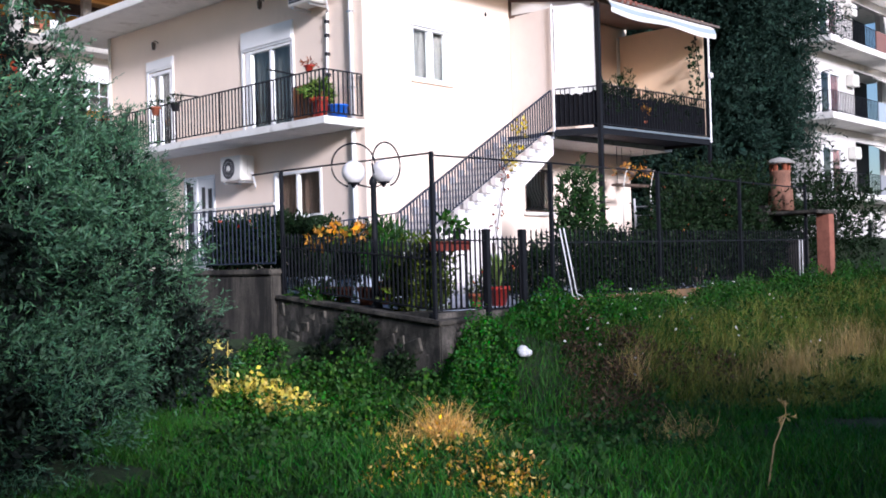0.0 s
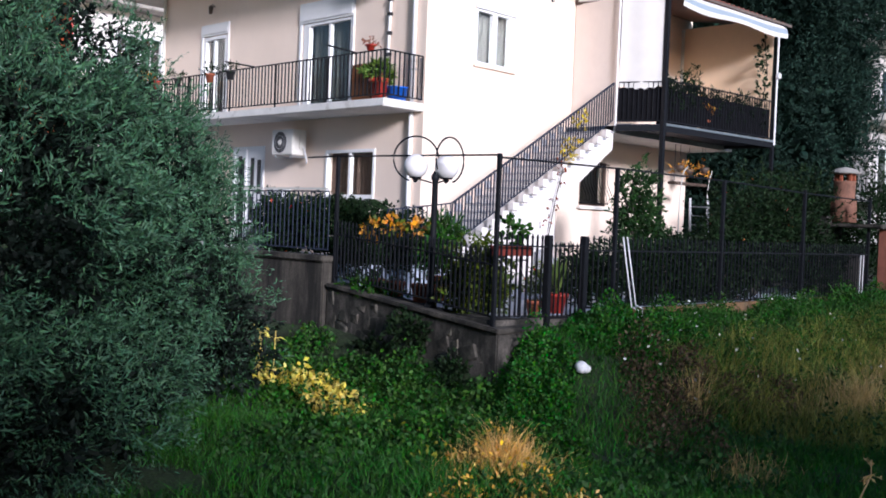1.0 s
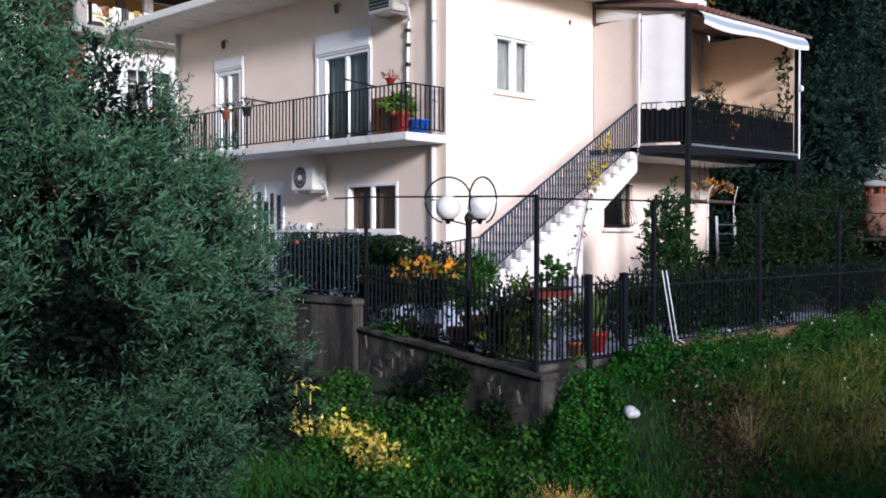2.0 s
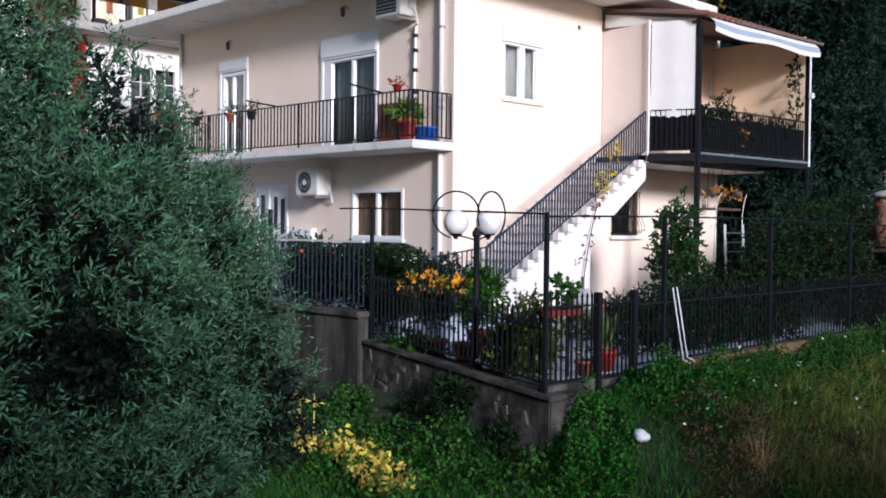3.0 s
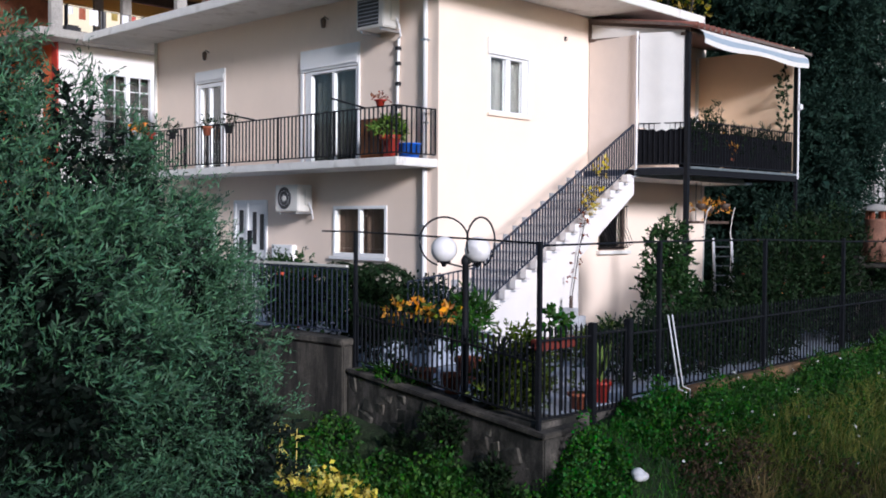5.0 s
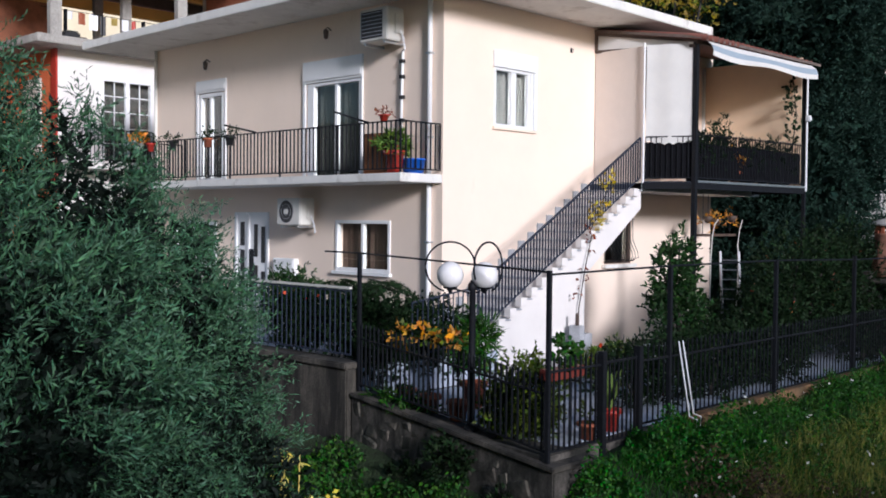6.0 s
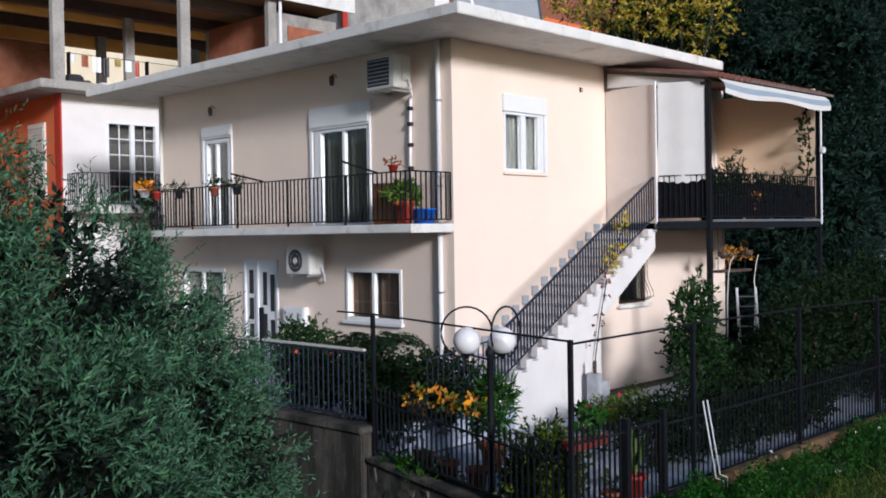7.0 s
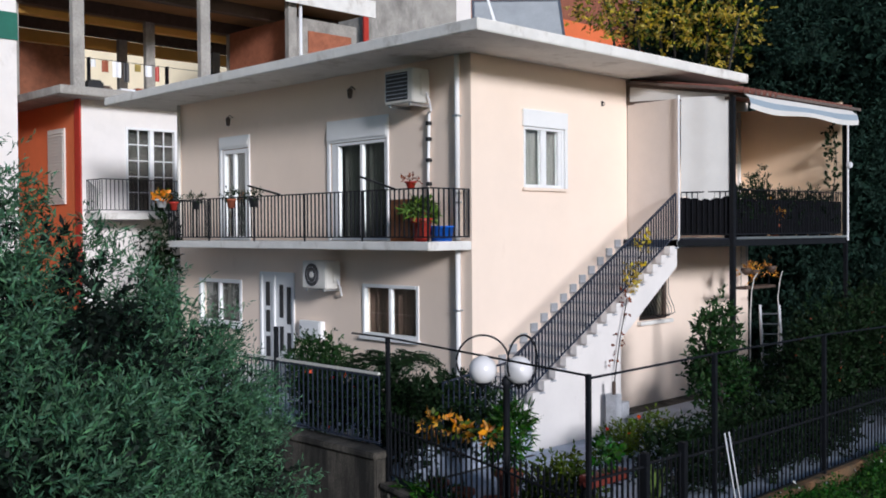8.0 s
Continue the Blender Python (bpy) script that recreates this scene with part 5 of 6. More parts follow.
# ---- neighbouring buildings ----
nb = thing("unfinished_building", (5, 21, 0), "unfinished concrete frame building with orange and white walls", "building")
NX, NY = 0.2, 16.5
s = Shape()
wall_cells(s, "y", NY, NY + 0.25, NX, 11, -0.5, 7.75, [(1.65, 3.4, 4.4, 7.0)])
part("white_wall", s, STAIRW, nb, "white rendered wall")
s = Shape()
wall_cells(s, "x", NX, NX + 0.25, NY + 0.25, 21.4, -0.5, 7.75, [(17.6, 18.7, 4.6, 6.9)])
part("orange_wall", s, ORANGE, nb, "bright orange rendered wall")
part("orange_corner", Shape().box(NX - 0.06, NX - 0.002, NY - 0.05, NY + 0.3, -0.5, 7.75), REDP, nb)
part("rear_wall", Shape().box(NX + 0.25, 11, 21.15, 21.4, -0.5, 7.75).box(3.0, 3.2, NY + 0.6, NY + 0.7, 4, 7.7), STAIRW, nb)
part("first_slab", Shape().box(NX - 1.0, 11.5, NY - 0.9, 26, 7.75, 8.0), CONCN, nb, "raw concrete slab", bevel=0.02)
part("second_slab", Shape().box(NX - 0.6, 11.5, NY - 0.5, 26, 11.9, 12.2), CONCN, nb, "raw concrete slab", bevel=0.02)
# strong ochre that paints low sunlight onto the rear beams
SUNOCHRE = paint("sunlit_ochre", (0.88, 0.48, 0.11), 0.85, vary=0.1, scale=1, grain=30, bump=0.1)
for y in (NY + 1.4, NY + 4.6, NY + 8.4):
    part("beam", Shape().box(NX - 0.4, 11.3, y, y + 0.3, 11.45, 11.868), WOODB, nb)
part("ceiling_face", Shape().box(NX - 0.5, 11.4, NY - 0.4, 25.9, 11.87, 11.898), paint("brown_ceiling", (0.36, 0.19, 0.07), 0.85, vary=0.2, scale=1), nb, "warm brown ceiling")
part("rear_beam", Shape().box(NX - 0.3, 11.3, 25.2, 25.5, 10.98, 11.44), SUNOCHRE, nb, "rear beam with golden sunlight in its colour")
part("rear_beam", Shape().box(NX - 0.3, 11.3, 21.6, 21.9, 11.2, 11.44), SUNOCHRE, nb, "rear beam with golden sunlight in its colour")
for y, xs in ((NY - 0.3, (0.06, 4.38, 7.9)), (NY + 4.6, (0.06, 5.05, 8.6)), (NY + 8.4, (0.2, 5.9, 10.2))):
    for x in xs:
        part("column", Shape().box(x - 0.18, x + 0.18, y + 0.03, y + 0.27, 8.0, 11.868 if y < NY else 11.449), CONCN, nb, bevel=0.015)
part("brick_infill", Shape().box(8.35, 8.5, NY + 0.4, 21.0, 8.0, 11.44).box(8.9, 10.9, NY + 0.15, NY + 0.197, 10.0, 11.0), BRICK, nb, "red hollow brick infill wall")
part("brick_infill", Shape().box(NX + 0.4, 3.75, 24.3, 24.5, 8.0, 10.75), BRICK, nb, "red hollow brick infill wall")
part("front_panel", Shape().box(8.3, 11.2, NY + 0.2, NY + 0.4, 8.0, 11.44), CONCN, nb, "grey rendered panel with bare brick")
part("pole", Shape().tube([(8.18, NY - 0.35, 8.0), (8.18, NY - 0.35, 11.89)], 0.06, 8), SHEET, nb, "white plastic pipe", smooth=True)
part("fascia", Shape().box(7.4, 11.52, NY - 0.56, NY - 0.503, 11.72, 12.35), SLABW, nb, "white rendered fascia")
for x0, y0, wx, hz, mat in ((0.75, 17.1, 0.5, 0.42, BLACKP), (1.3, 17.3, 0.35, 0.3, WOODB), (1.75, 17.0, 0.6, 0.22, SHEET), (2.5, 17.4, 0.4, 0.34, TERRA), (3.0, 17.1, 0.5, 0.2, MARBLE)):
    single("crate", Shape().box(x0, x0 + wx, y0, y0 + 0.4, 8.0, 8.0 + hz).box(x0 + 0.05, x0 + wx - 0.04, y0 + 0.05, y0 + 0.35, 8.0 + hz, 8.06 + hz), mat, "household crate on the open storey floor", "crate", "stored crates", bevel=0.02)
w = under(new("window"), nb)
s = Shape().box(1.65, 1.72, NY - 0.03, NY + 0.1, 4.4, 7.0).box(3.33, 3.40, NY - 0.03, NY + 0.1, 4.4, 7.0).box(1.72, 3.33, NY - 0.03, NY + 0.1, 6.93, 7.0).box(2.46, 2.60, NY - 0.02, NY + 0.09, 4.4, 6.93)
for z in (4.95, 5.45, 5.95, 6.45):
    s.box(1.72, 2.46, NY, NY + 0.04, z, z + 0.028).box(2.60, 3.33, NY, NY + 0.04, z, z + 0.028)
for x in (2.07, 2.95):
    s.box(x, x + 0.026, NY, NY + 0.04, 4.4, 6.93)
part("window_frame", s, WHITE, w)
part("pane", Shape().box(1.75, 3.30, NY + 0.05, NY + 0.056, 4.4, 6.9), GLASS, w).visible_shadow = False
# dark sheet put in for the unlit room behind the glass
part("dark_curtain", Shape().box(1.60, 3.45, NY + 0.3, NY + 0.32, 4.3, 7.0), DARK, w)
sh = under(new("shutter"), nb)
part("shutter_leaf", Shape().box(NX - 0.06, NX - 0.003, 17.55, 18.75, 4.6, 6.95), ACW, sh, "cream louvred shutter")
for i in range(22):
    part("slat", Shape().box(NX - 0.09, NX - 0.062, 17.62, 18.68, 4.7 + i * 0.1, 4.75 + i * 0.1), ACW, sh)
part("neighbour_balcony", Shape().box(NX + 0.1, 5.4, NY - 1.1, NY - 0.003, 4.1, 4.3), SLABW, nb)
railing(nb, "neighbour_railing", (NX + 0.15, NY - 1.05, 4.3), (5.35, NY - 1.05, 4.3), 1.0, 0.13, 0.01)
railing(nb, "neighbour_railing", (NX + 0.15, NY - 1.05, 4.3), (NX + 0.15, NY - 0.05, 4.3), 1.0, 0.13, 0.01)
lc = thing("laundry", (3.0, 19, 8.0), "coloured laundry hanging in the open storey", "laundry")
for i, m in enumerate((SHEET, TERRA, SHEET, BLACKP, GOLD, SHEET, REDP)):
    xa, wide, tall = 1.5 + i * 0.38, 0.18 + 0.05 * (i % 3), 0.25 + 0.13 * ((i * 5) % 4)
    v = [(xa + wide * k / 4, 18.51 + 0.03 * math.sin(k * 2 + i), z) for z in (9.36, 9.36 - tall * 0.5, 9.36 - tall) for k in range(5)]
    part("cloth", Shape().add(v, [(r * 5 + k, r * 5 + k + 1, r * 5 + k + 6, r * 5 + k + 5) for r in range(2) for k in range(4)]), m, lc, smooth=True)
part("line", Shape().tube([(0.6, 18.51, 9.38), (7.0, 18.51, 9.38)], 0.01, 4), IRON, lc)
for x in (1.4, 4.2):
    part("rack_post", Shape().box(x, x + 0.04, 18.4, 18.6, 8.0, 9.4), IRON, lc)

fb = thing("white_building", (-5, 23, 0), "white building with dark green band", "building")
part("wall", Shape().box(-9, -1.4, 17.2, 30, -0.5, 16), STAIRW, fb)
part("band", Shape().box(-9.05, -1.38, 17.15, 17.198, 9.4, 10.2), paint("green_band", (0.02, 0.13, 0.09), 0.7), fb, "dark green painted band")
bb = thing("rear_building", (25, 24, 0), "grey and brown apartment block behind the house", "building")
part("wall", Shape().box(20, 40, 21, 30, -0.5, 17), BRICK, bb, "reddish brown wall")
part("wall", Shape().box(14.5, 19.99, 20, 30, -0.5, 18), CONCN, bb, "pale grey wall")
part("corner_strip", Shape().box(14.3, 14.55, 19.9, 19.998, 4, 18), REDP, bb)
part("pier", Shape().box(20.4, 21.6, 20.6, 20.998, 4, 17), STAIRW, bb, "white rendered pier")
part("slab", Shape().box(19.8, 40.5, 19.9, 21, 12.6, 12.9), CONCN, bb)
part("orange_band", Shape().box(28.4, 39, 20.94, 20.998, 13.5, 15.0), ORANGE, bb, "orange band across the wall")
# flat dark boxes, the unlit depth of the windows is only colour
for x in (22.4, 26, 30, 34):
    part("window", Shape().box(x, x + 1.4, 20.95, 20.998, 9.6, 11.4), DARK, bb)

fh = thing("far_house", (12, 46, 0), "cream house far behind the open storey", "house")
s = Shape()
wall_cells(s, "y", 44, 44.3, -8, 34, -0.5, 15.5, [(x, x + 1.6, z, z + 1.7) for x in (-5, 0.5, 6, 11.5, 17, 22.5, 28) for z in (6.2, 10.2)])
part("wall", s, paint("far_cream", (0.8, 0.7, 0.5), 0.85, vary=0.1, scale=0.5), fh)
# dark sheet standing in for unlit rooms behind the openings
part("inner_room", Shape().box(-8, 34, 45.5, 45.7, -0.5, 15.5), DARK, fh)
part("roof", Shape().box(-8.6, 34.6, 43.4, 52, 15.5, 15.8), ROOFT, fh)
plant("far_bush", (6, 41, 0.1), [(3.5, 41, 7.6, 2.2, 1.2, 2.2), (9.5, 41, 7.2, 2.4, 1.2, 2.0), (6.5, 41, 5.0, 2.6, 1.4, 3.0)], 700, 7, 0.3, 0.16, GOLD, "yellow green tree far behind the open storey", "tree", 0.2, spread=0.5)

rb = thing("apartment_building", (37, 8, 0), "white apartment building with stacked wrap-round balconies", "building")
LEVELS = (-0.4, 3.05, 6.75, 10.35, 13.95)
s, holes, side = Shape(), [(39.4, 40.75, 0.5, 1.96), (43.5, 45, 0.5, 1.96)], []
for z in LEVELS[1:]:
    holes += [(33.7, 36.2, z + 0.1, z + 2.5), (38.1, 42.2, z + 0.1, z + 2.95), (43.2, 45.4, z + 0.1, z + 2.5)]
    side += [(6.0, 7.4, z + 0.1, z + 2.4)]
wall_cells(s, "y", 3.9, 4.15, 32.8, 47, -0.6, 17.4, holes)
wall_cells(s, "x", 32.8, 33.05, 4.15, 15, -0.6, 17.4, side)
part("wall", s, paint("off_white_render", (0.52, 0.5, 0.48), 0.85, vary=0.12, scale=0.6, grain=50, bump=0.1, dirt=(0.33, 0.31, 0.29), dirt_at=0.66), rb)
# dark backing that gives the openings their unlit depth by colour
part("inner_room", Shape().box(33.3, 47, 6.4, 6.6, -0.5, 17.4), DARK, rb)
part("inner_floor", Shape().box(33.06, 47, 4.16, 6.39, 3.0, 3.14).box(33.06, 47, 4.16, 6.39, 6.7, 6.84).box(33.06, 47, 4.16, 6.39, 10.3, 10.44).box(33.06, 47, 4.16, 6.39, 13.9, 14.04), SLABW, rb)
part("roof_slab", Shape().box(31.6, 47, 2.4, 15, 17.4, 17.65), SLABW, rb)
for k, z in enumerate(LEVELS[1:]):
    part("balcony", Shape().box(31.65, 47, 2.5, 3.898, z - 0.22, z + 0.1).box(31.65, 32.798, 3.898, 9.0, z - 0.22, z + 0.1), SLABW, rb, bevel=0.02)
    railing(rb, "balcony_railing", (31.75, 2.58, z + 0.1), (37.6, 2.58, z + 0.1), 1.0, 0.2, 0.014)
    railing(rb, "balcony_railing", (31.75, 2.58, z + 0.1), (31.75, 8.9, z + 0.1), 1.0, 0.2, 0.014)
    part("parapet", Shape().box(37.7, 42.6, 2.55, 2.62, z + 0.101, z + 1.1), (paint("grey_screen", (0.25, 0.26, 0.28), 0.6), STRIPE, paint("brown_screen", (0.2, 0.1, 0.085), 0.7), STRIPE)[k], rb, "cloth screen on the balcony railing")
    for a, b, top in ((33.7, 36.2, 2.5), (43.2, 45.4, 2.5)):
        w = under(new("window"), rb)
        part("window_frame", Shape().box(a, a + 0.09, 3.88, 3.98, z + 0.1, z + top).box(b - 0.09, b, 3.88, 3.98, z + 0.1, z + top).box((a + b) / 2 - 0.06, (a + b) / 2 + 0.06, 3.9, 3.98, z + 0.1, z + top).box(a + 0.09, b - 0.09, 3.88, 3.98, z + top - 0.1, z + top), WHITE, w)
        part("pane", Shape().box(a + 0.09, b - 0.09, 3.95, 3.956, z + 0.1, z + top - 0.1), GLASS, w).visible_shadow = False
        part("shutter", Shape().box((a + b) / 2 + 0.07, b - 0.1, 4.0, 4.03, z + 0.12, z + top - 0.1), paint("maroon_shutter", (0.12, 0.045, 0.04), 0.6), w, "maroon shutter leaf")
    part("awning", Shape().add([(40.6, 3.88, z + 2.9), (42.8, 3.88, z + 2.9), (42.8, 2.5, z + 2.1), (40.6, 2.5, z + 2.1)], [(0, 1, 2, 3)]).add([(40.6, 3.88, z + 2.87), (42.8, 3.88, z + 2.87), (42.8, 2.5, z + 2.07), (40.6, 2.5, z + 2.07)], [(3, 2, 1, 0)]), FABRIC, rb)
    part("air_unit", Shape().box(37.0, 37.8, 3.5, 3.88, z + 2.0, z + 2.6), ACW, rb, bevel=0.03)

# ---- field growth ----
def scatter(n, x0, x1, y0, y1):
    x, y = rng.uniform(x0, x1, n), rng.uniform(y0, y1, n)
    ok = ~((x > -3.9) & (y > -5.95)) & ~((x > -4.25) & (y > -5.9) & (x < -3.2)) & ~((x > -3.8) & (y > -1.7))
    return x[ok], y[ok]


def blades(name, x, y, h, w, material, label, lean=0.45, category="grass"):
    n = len(x)
    z = ground_z(x, y) - 0.02
    d = unit(np.stack([rng.normal(0, lean, n), rng.normal(0, lean, n), np.ones(n)], 1))
    a = rng.uniform(0, 2 * math.pi, n)
    side = np.stack([np.cos(a), np.sin(a), np.zeros(n)], 1) * (w * rng.uniform(0.6, 1.3, n))[:, None]
    hh = (h * rng.uniform(0.45, 1.35, n))[:, None]
    p = np.stack([x, y, z], 1)
    bend = np.stack([rng.normal(0, 0.22, n), rng.normal(0, 0.22, n), np.full(n, -0.06)], 1) * hh
    mid, tip = p + d * hh * 0.55, p + d * hh + bend
    v = np.concatenate([np.stack([p - side / 2, p + side / 2, mid + side * 0.4, mid - side * 0.4], 1), np.stack([mid - side * 0.4, mid + side * 0.4, tip + side * 0.06, tip - side * 0.06], 1)])
    ob = new(name, quads(name, v, material))
    return tagged(ob, label, category, kind="stuff")


x, y = scatter(230000, -14, 9, -13.5, -0.5)
patch = np.sin(x * 1.3 + 2) * np.cos(y * 1.1) + 0.5 * np.sin(x * 3.1 + y * 2.3)
keep = (patch > -1.15) & ((x + 10.6) ** 2 + (y + 4.8) ** 2 > 3.5 + 2 * np.sin(x * 3) * np.cos(y * 2.5))
blades("grass", x[keep], y[keep], 0.22 + 0.08 * patch[keep], 0.012, GRASS, "tall dark green grass in the field")
x, y = scatter(70000, -30, 14, -26, 8)
outer = (x < -13.5) | (y < -13)
blades("grass", x[outer], y[outer], np.full(int(outer.sum()), 0.24), 0.035, GRASS, "dark green grass further out in the field")
x, y = scatter(9000, 6, 40, -14, -6)
blades("grass", x, y, np.full(len(x), 0.4), 0.03, GRASS, "green grass on the far bank")
x, y = scatter(30000, -2, 10, -10.2, -6.8)
blades("yellow_grass", x, y, np.full(len(x), 0.34), 0.011, leafy("pale_grass", (0.2, 0.21, 0.045), 0.4), "yellowish grass on the slope")


def weeds(name, spots, n, length, width, material, label, category="weeds", up=0.5, lift=0.0):
    """Leafy growth on the ground round several spots (x, y, r, h)."""
    sp_ = np.array(spots, float)
    k = rng.choice(len(sp_), n, p=sp_[:, 2] ** 2 / (sp_[:, 2] ** 2).sum())
    a, r = rng.uniform(0, 2 * math.pi, n), np.sqrt(rng.uniform(0, 1, n))
    x, y = sp_[k, 0] + np.cos(a) * r * sp_[k, 2], sp_[k, 1] + np.sin(a) * r * sp_[k, 2]
    z = lift + ground_z(x, y) + rng.uniform(0.1, 1.0, n) * sp_[k, 3] * (1 - 0.75 * r * r) * (0.35 + 1.1 * np.abs(np.sin(x * 5.3 + y * 2.1) * np.cos(y * 4.7 - x * 1.9)))
    d = unit(rng.normal(0, 1, (n, 3)) + np.array([0, 0, up]))
    ob = new(name, quads(name, leaf_quads(np.stack([x, y, z], 1), d, length, width), material))
    return tagged(ob, label, category, kind="stuff")


weeds("leafy_weeds", [(-5.0, -3.2, 0.9, 0.45), (-5.2, -4.6, 1.0, 0.4), (-4.9, -5.8, 0.8, 0.45), (-5.8, -6.6, 1.0, 0.35), (-4.6, -1.8, 0.8, 0.5), (-6.3, -5.2, 1.0, 0.3), (-5.4, -7.4, 0.8, 0.35), (-4.5, -4.2, 0.5, 0.6)], 19000, 0.075, 0.048, WEED, "broad leaved green weeds below the wall")
weeds("dark_weeds", [(-8.0, -7.2, 1.0, 0.3), (-6.8, -9.2, 1.1, 0.3), (-9.0, -8.8, 1.0, 0.25), (-4.6, -9.4, 1.2, 0.35), (-2.9, -8.8, 1.0, 0.4), (-1.0, -9.6, 1.4, 0.35), (-7.2, -5.2, 0.9, 0.3), (-9.8, -6.9, 1.0, 0.2), (-10.6, -7.3, 1.0, 0.25), (-11.6, -7.4, 1.0, 0.25), (1.6, -8.6, 1.3, 0.35)], 9000, 0.09, 0.045, leafy("dark_weed_leaves", (0.028, 0.07, 0.018), 0.5), "dark low weeds among the grass")
weeds("ivy_mound", [(-3.9, -6.3, 0.6, 0.6), (-4.35, -6.6, 0.6, 0.55), (-1.9, -6.5, 0.9, 0.45), (-0.9, -6.4, 0.8, 0.5), (-2.6, -6.4, 0.5, 0.3)], 22000, 0.058, 0.036, leafy("bright_green_leaves", (0.034, 0.118, 0.013), 0.65), "bright green leafy mound on the bank")
weeds("bramble", [(-3.4, -8.3, 0.8, 0.3), (-0.2, -8.0, 0.7, 0.3), (-2.2, -7.3, 0.8, 0.5), (-1.4, -7.4, 0.7, 0.4), (-2.7, -7.7, 0.7, 0.35)], 8500, 0.07, 0.03, leafy("bramble_leaves", (0.1, 0.07, 0.042), 0.6), "brownish bramble on the bank")
weeds("bank_weeds", [(0.6, -6.6, 0.9, 0.4), (1.8, -6.7, 1.0, 0.4), (3.2, -6.8, 1.1, 0.45), (4.6, -6.7, 1.2, 0.45), (6.2, -6.8, 1.3, 0.5), (8, -6.9, 1.5, 0.5), (-0.3, -7.4, 0.8, 0.35), (10.5, -7, 1.6, 0.6)], 28000, 0.058, 0.034, WEED, "green weeds on the bank below the fence")
weeds("white_flowers", [(-2.0, -7.2, 1.0, 0.6), (1.0, -6.7, 1.4, 0.5), (3.4, -6.8, 1.4, 0.5), (-0.6, -7.0, 0.9, 0.5)], 90, 0.06, 0.05, PETALW, "small white wild flowers", "flowers")
# yellow of bush and weeds stands for the sun streak on them
weeds("yellow_bush", [(-5.1, -2.35, 0.34, 0.42), (-5.0, -2.9, 0.36, 0.36), (-5.2, -3.5, 0.36, 0.28), (-5.4, -4.2, 0.4, 0.2)], 950, 0.1, 0.075, YELLOW, "bush below the wall, sunlight painted into its yellow leaves", "bush", lift=0.14)
weeds("yellow_weeds", [(-5.6, -4.6, 0.4, 0.25), (-6.0, -6.0, 0.45, 0.25), (-5.7, -0.9, 0.7, 0.25), (-5.2, -3.8, 0.4, 0.25), (-6.75, -7.3, 0.3, 0.3)], 620, 0.08, 0.045, leafy("sunlit_lime_leaves", (0.35, 0.36, 0.05), 0.4, through_light=0.45), "weeds in the grass, sunlight painted into their lime yellow")
# golden tone of the dry growth carries the sunlight on it
SUNSTRAW = leafy("sunlit_straw", (0.72, 0.45, 0.14), 0.4, through_light=0.4)


def tuft(cx, cy, rx, ry, n, h, material, label, lean=0.3):
    a, r = rng.uniform(0, 2 * math.pi, n), np.abs(rng.normal(0, 0.5, n))
    blades("dry_grass", cx + np.cos(a) * r * rx, cy + np.sin(a) * r * ry, h * np.clip(1.15 - r * 0.6, 0.3, 1.2), 0.007, material, label, lean)


tuft(-6.4, -8.0, 0.8, 0.6, 1100, 0.45, SUNSTRAW, "dry grass tuft in the field, golden sunlight in its colour", 0.5)
weeds("golden_weeds", [(-6.5, -7.9, 0.5, 0.4), (-6.9, -8.6, 0.5, 0.35), (-7.1, -9.3, 0.5, 0.35), (-6.0, -7.7, 0.4, 0.35), (-7.6, -9.8, 0.5, 0.3), (-7.6, -8.5, 0.4, 0.3)], 2200, 0.06, 0.03, leafy("sunlit_weed_leaves", (0.7, 0.42, 0.08), 0.5, through_light=0.4), "dry weeds in the field, golden sunlight in their colour")
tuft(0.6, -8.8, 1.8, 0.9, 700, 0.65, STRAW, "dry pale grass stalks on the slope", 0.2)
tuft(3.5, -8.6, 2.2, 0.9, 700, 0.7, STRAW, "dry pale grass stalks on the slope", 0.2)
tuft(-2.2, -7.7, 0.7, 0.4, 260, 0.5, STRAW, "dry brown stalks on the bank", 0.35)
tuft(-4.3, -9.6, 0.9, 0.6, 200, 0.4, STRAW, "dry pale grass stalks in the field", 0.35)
zs = float(ground_z(-5.45, -11.15))
st = thing("dry_stalk", (-5.45, -11.15, zs), "single tall dry thistle stalk", "stalk")
part("stem", Shape().tube([(-5.45, -11.15, zs), (-5.36, -11.18, zs + 0.4), (-5.22, -11.24, zs + 0.66), (-5.23, -11.24, zs + 0.8)], 0.009, 6, 0.005), STRAW, st)
under(new("dry_leaves", crown_mesh("dry_leaves", [(-5.22, -11.24, zs + 0.66, 0.03, 0.03, 0.1)], 8, 4, 0.07, 0.02, STRAW, 0.04)), st)
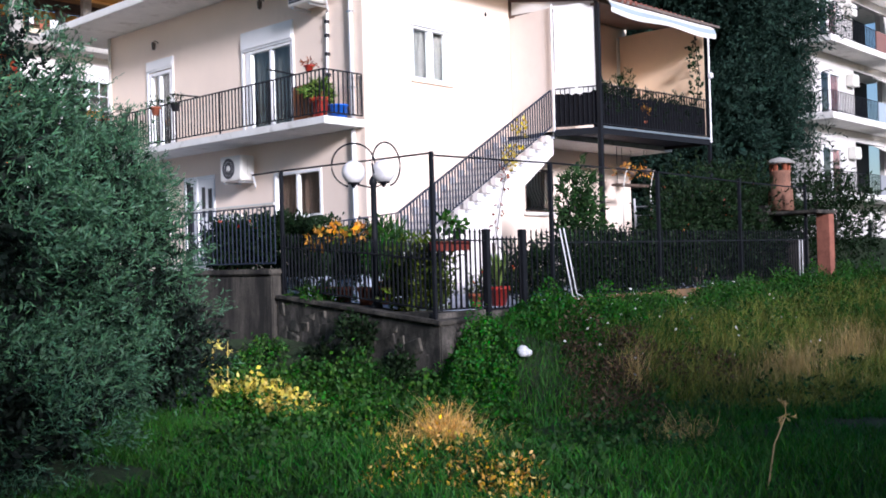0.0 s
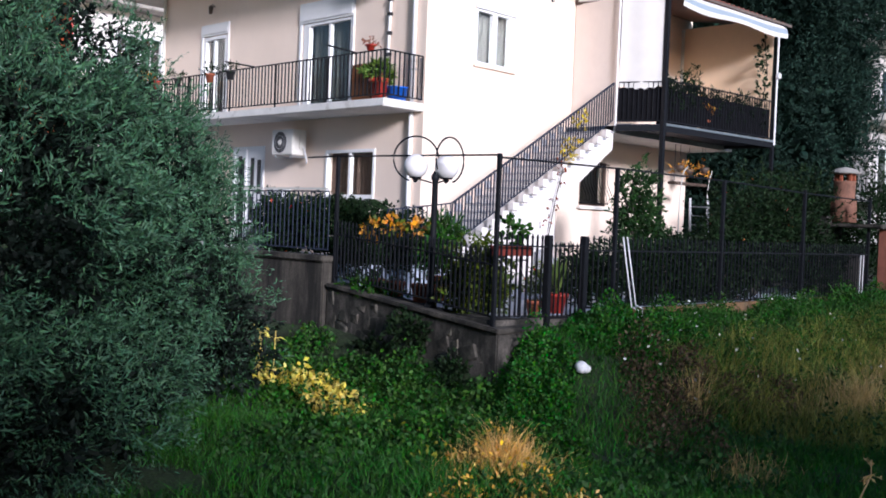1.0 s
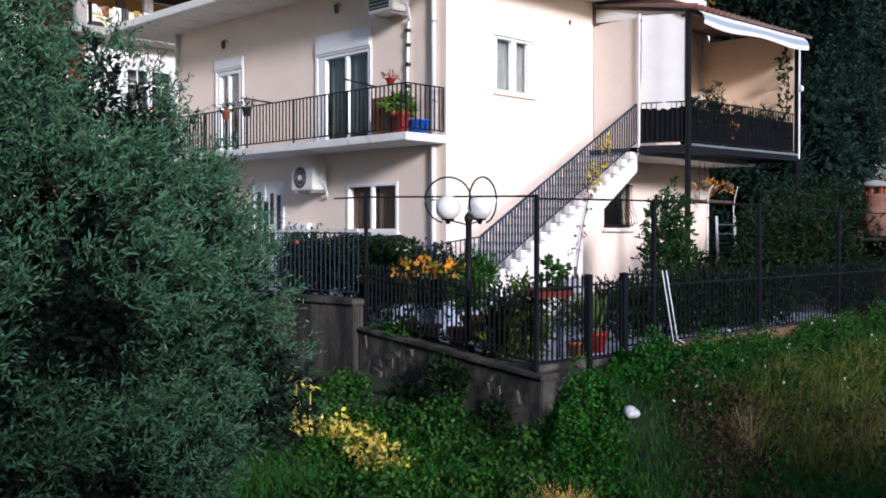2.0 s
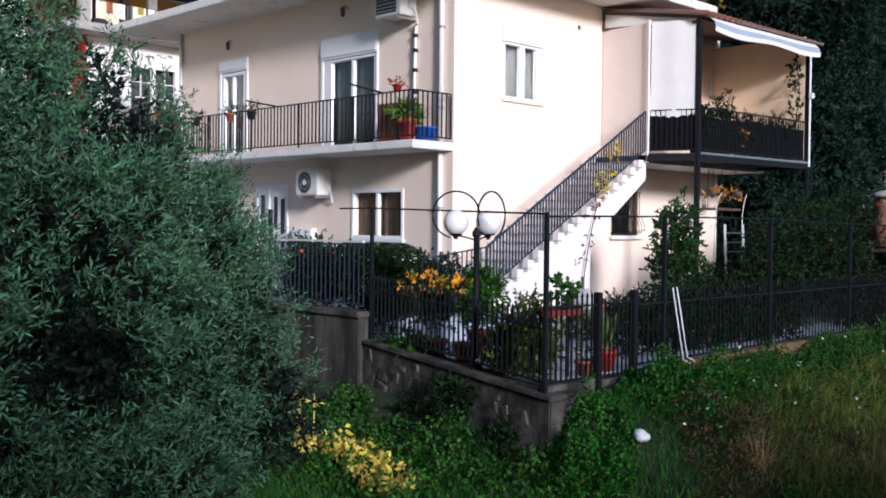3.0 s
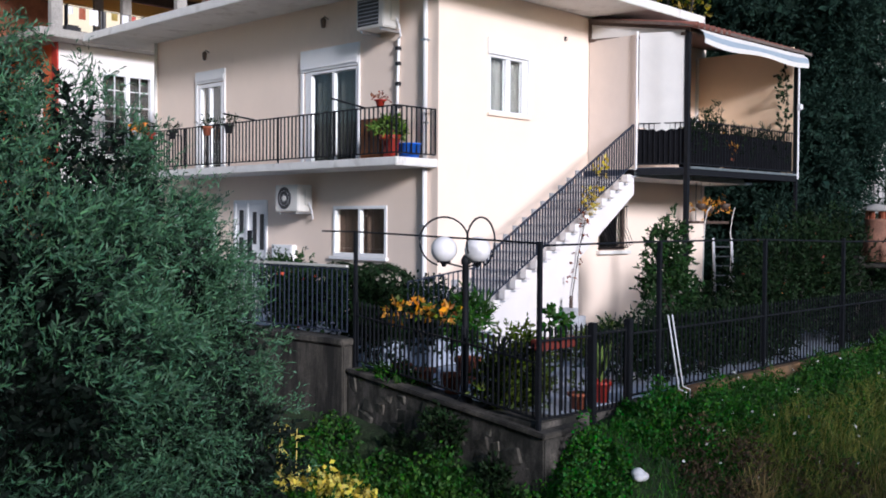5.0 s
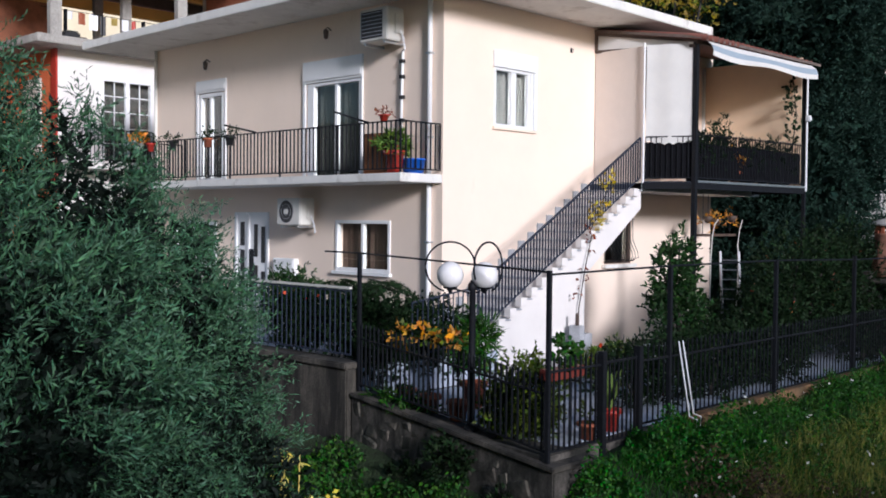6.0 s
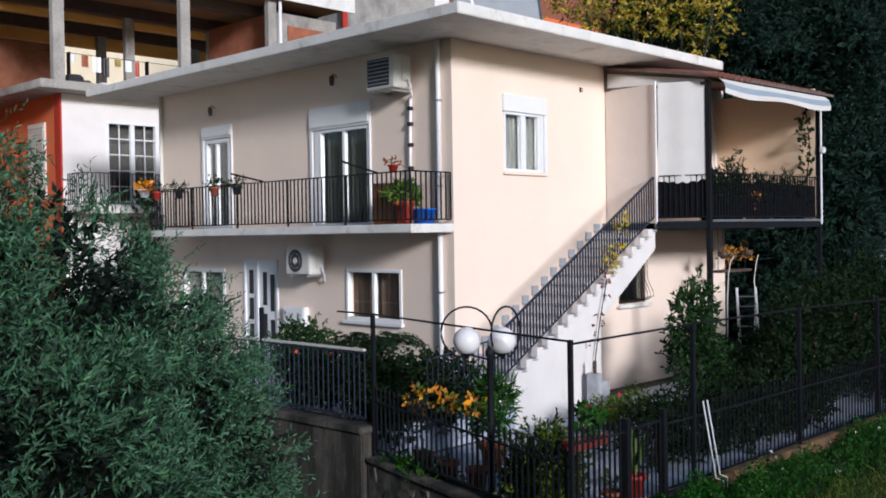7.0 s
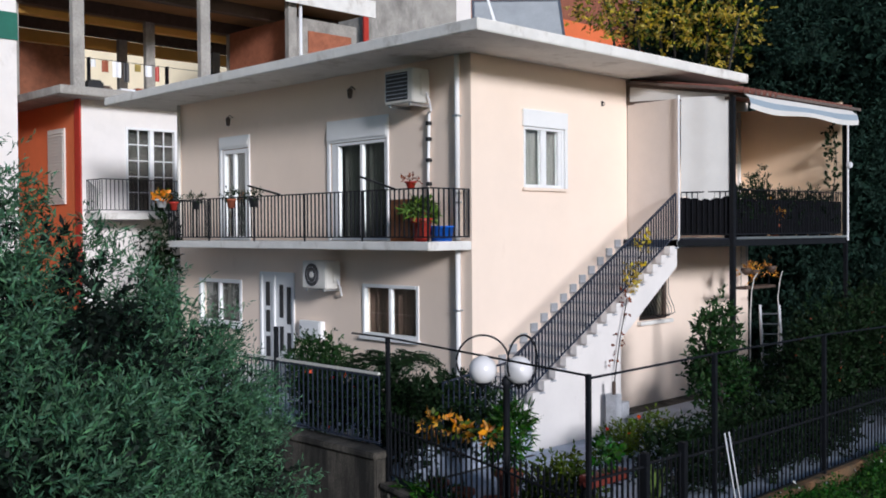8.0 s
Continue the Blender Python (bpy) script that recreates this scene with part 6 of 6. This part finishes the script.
for (cx, cy) in ((-5.2, -1.9), (-5.35, -2.15), (-5.05, -2.1)):
    zz = float(ground_z(cx, cy))
    t = thing("reed_stalk", (cx, cy, zz), "reed stalk below the wall, sunlight in its pale yellow", "reed", "reed stalks")
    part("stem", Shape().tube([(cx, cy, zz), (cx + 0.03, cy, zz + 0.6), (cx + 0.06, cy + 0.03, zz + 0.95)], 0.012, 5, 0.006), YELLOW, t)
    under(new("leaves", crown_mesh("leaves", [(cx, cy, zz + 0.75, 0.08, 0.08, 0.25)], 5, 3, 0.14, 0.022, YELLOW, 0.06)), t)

# ---- wall stones and yard tiles ----
stones = []
for k in range(7):
    s = Shape().box(-0.08, 0.08, -0.18, 0.18, -0.11, 0.11)
    bm = bmesh.new()
    me = s.mesh("stone", STONE)
    bm.from_mesh(me)
    for v in bm.verts:
        v.co += Vector((random.uniform(-0.02, 0.03), random.uniform(-0.05, 0.05), random.uniform(-0.03, 0.03)))
    bmesh.ops.bevel(bm, geom=bm.edges[:], offset=0.03, segments=1, affect="EDGES")
    bm.to_mesh(me)
    bm.free()
    stones.append(me)
turn = math.atan2(-0.48, 4.24)
for row in range(8):
    n = 13
    for i in range(n):
        k = (i + 0.5 * (row % 2) + random.uniform(-0.15, 0.15)) / n
        y = -1.75 - 3.95 * k
        x = -3.66 - 0.48 * (-1.62 - y) / 4.24
        z = -0.2 - 0.22 * row + 0.075 * (y + 1.6) + random.uniform(-0.03, 0.03)
        if z < -1.75 or random.random() < 0.1:
            continue
        piece("stone", stones[(i * 3 + row) % 7], stone_wall, Matrix.Translation((x + random.uniform(0.05, 0.085), y, z)) @ Matrix.Rotation(turn + random.uniform(-0.1, 0.1), 4, "Z") @ Matrix.Rotation(random.uniform(-0.35, 0.35), 4, "X") @ Matrix.Diagonal((1, random.uniform(0.6, 1.5), random.uniform(0.55, 1.2), 1)))
tile_me = Shape().box(-0.244, 0.244, -0.244, 0.244, -0.012, 0.004).mesh("tile", TILEY)
count = 0
for i in range(26):
    for j in range(11):
        x, y = -3.25 + i * 0.5, -5.3 + j * 0.5
        if x < -3.55 - 0.11 * (-1.5 - y) + 0.1 or (x < 0 and y > -1.65) or y > -0.3 or count >= 280:
            continue
        piece("tile", tile_me, yard, Matrix.Translation((x, y, YARD)))
        count += 1
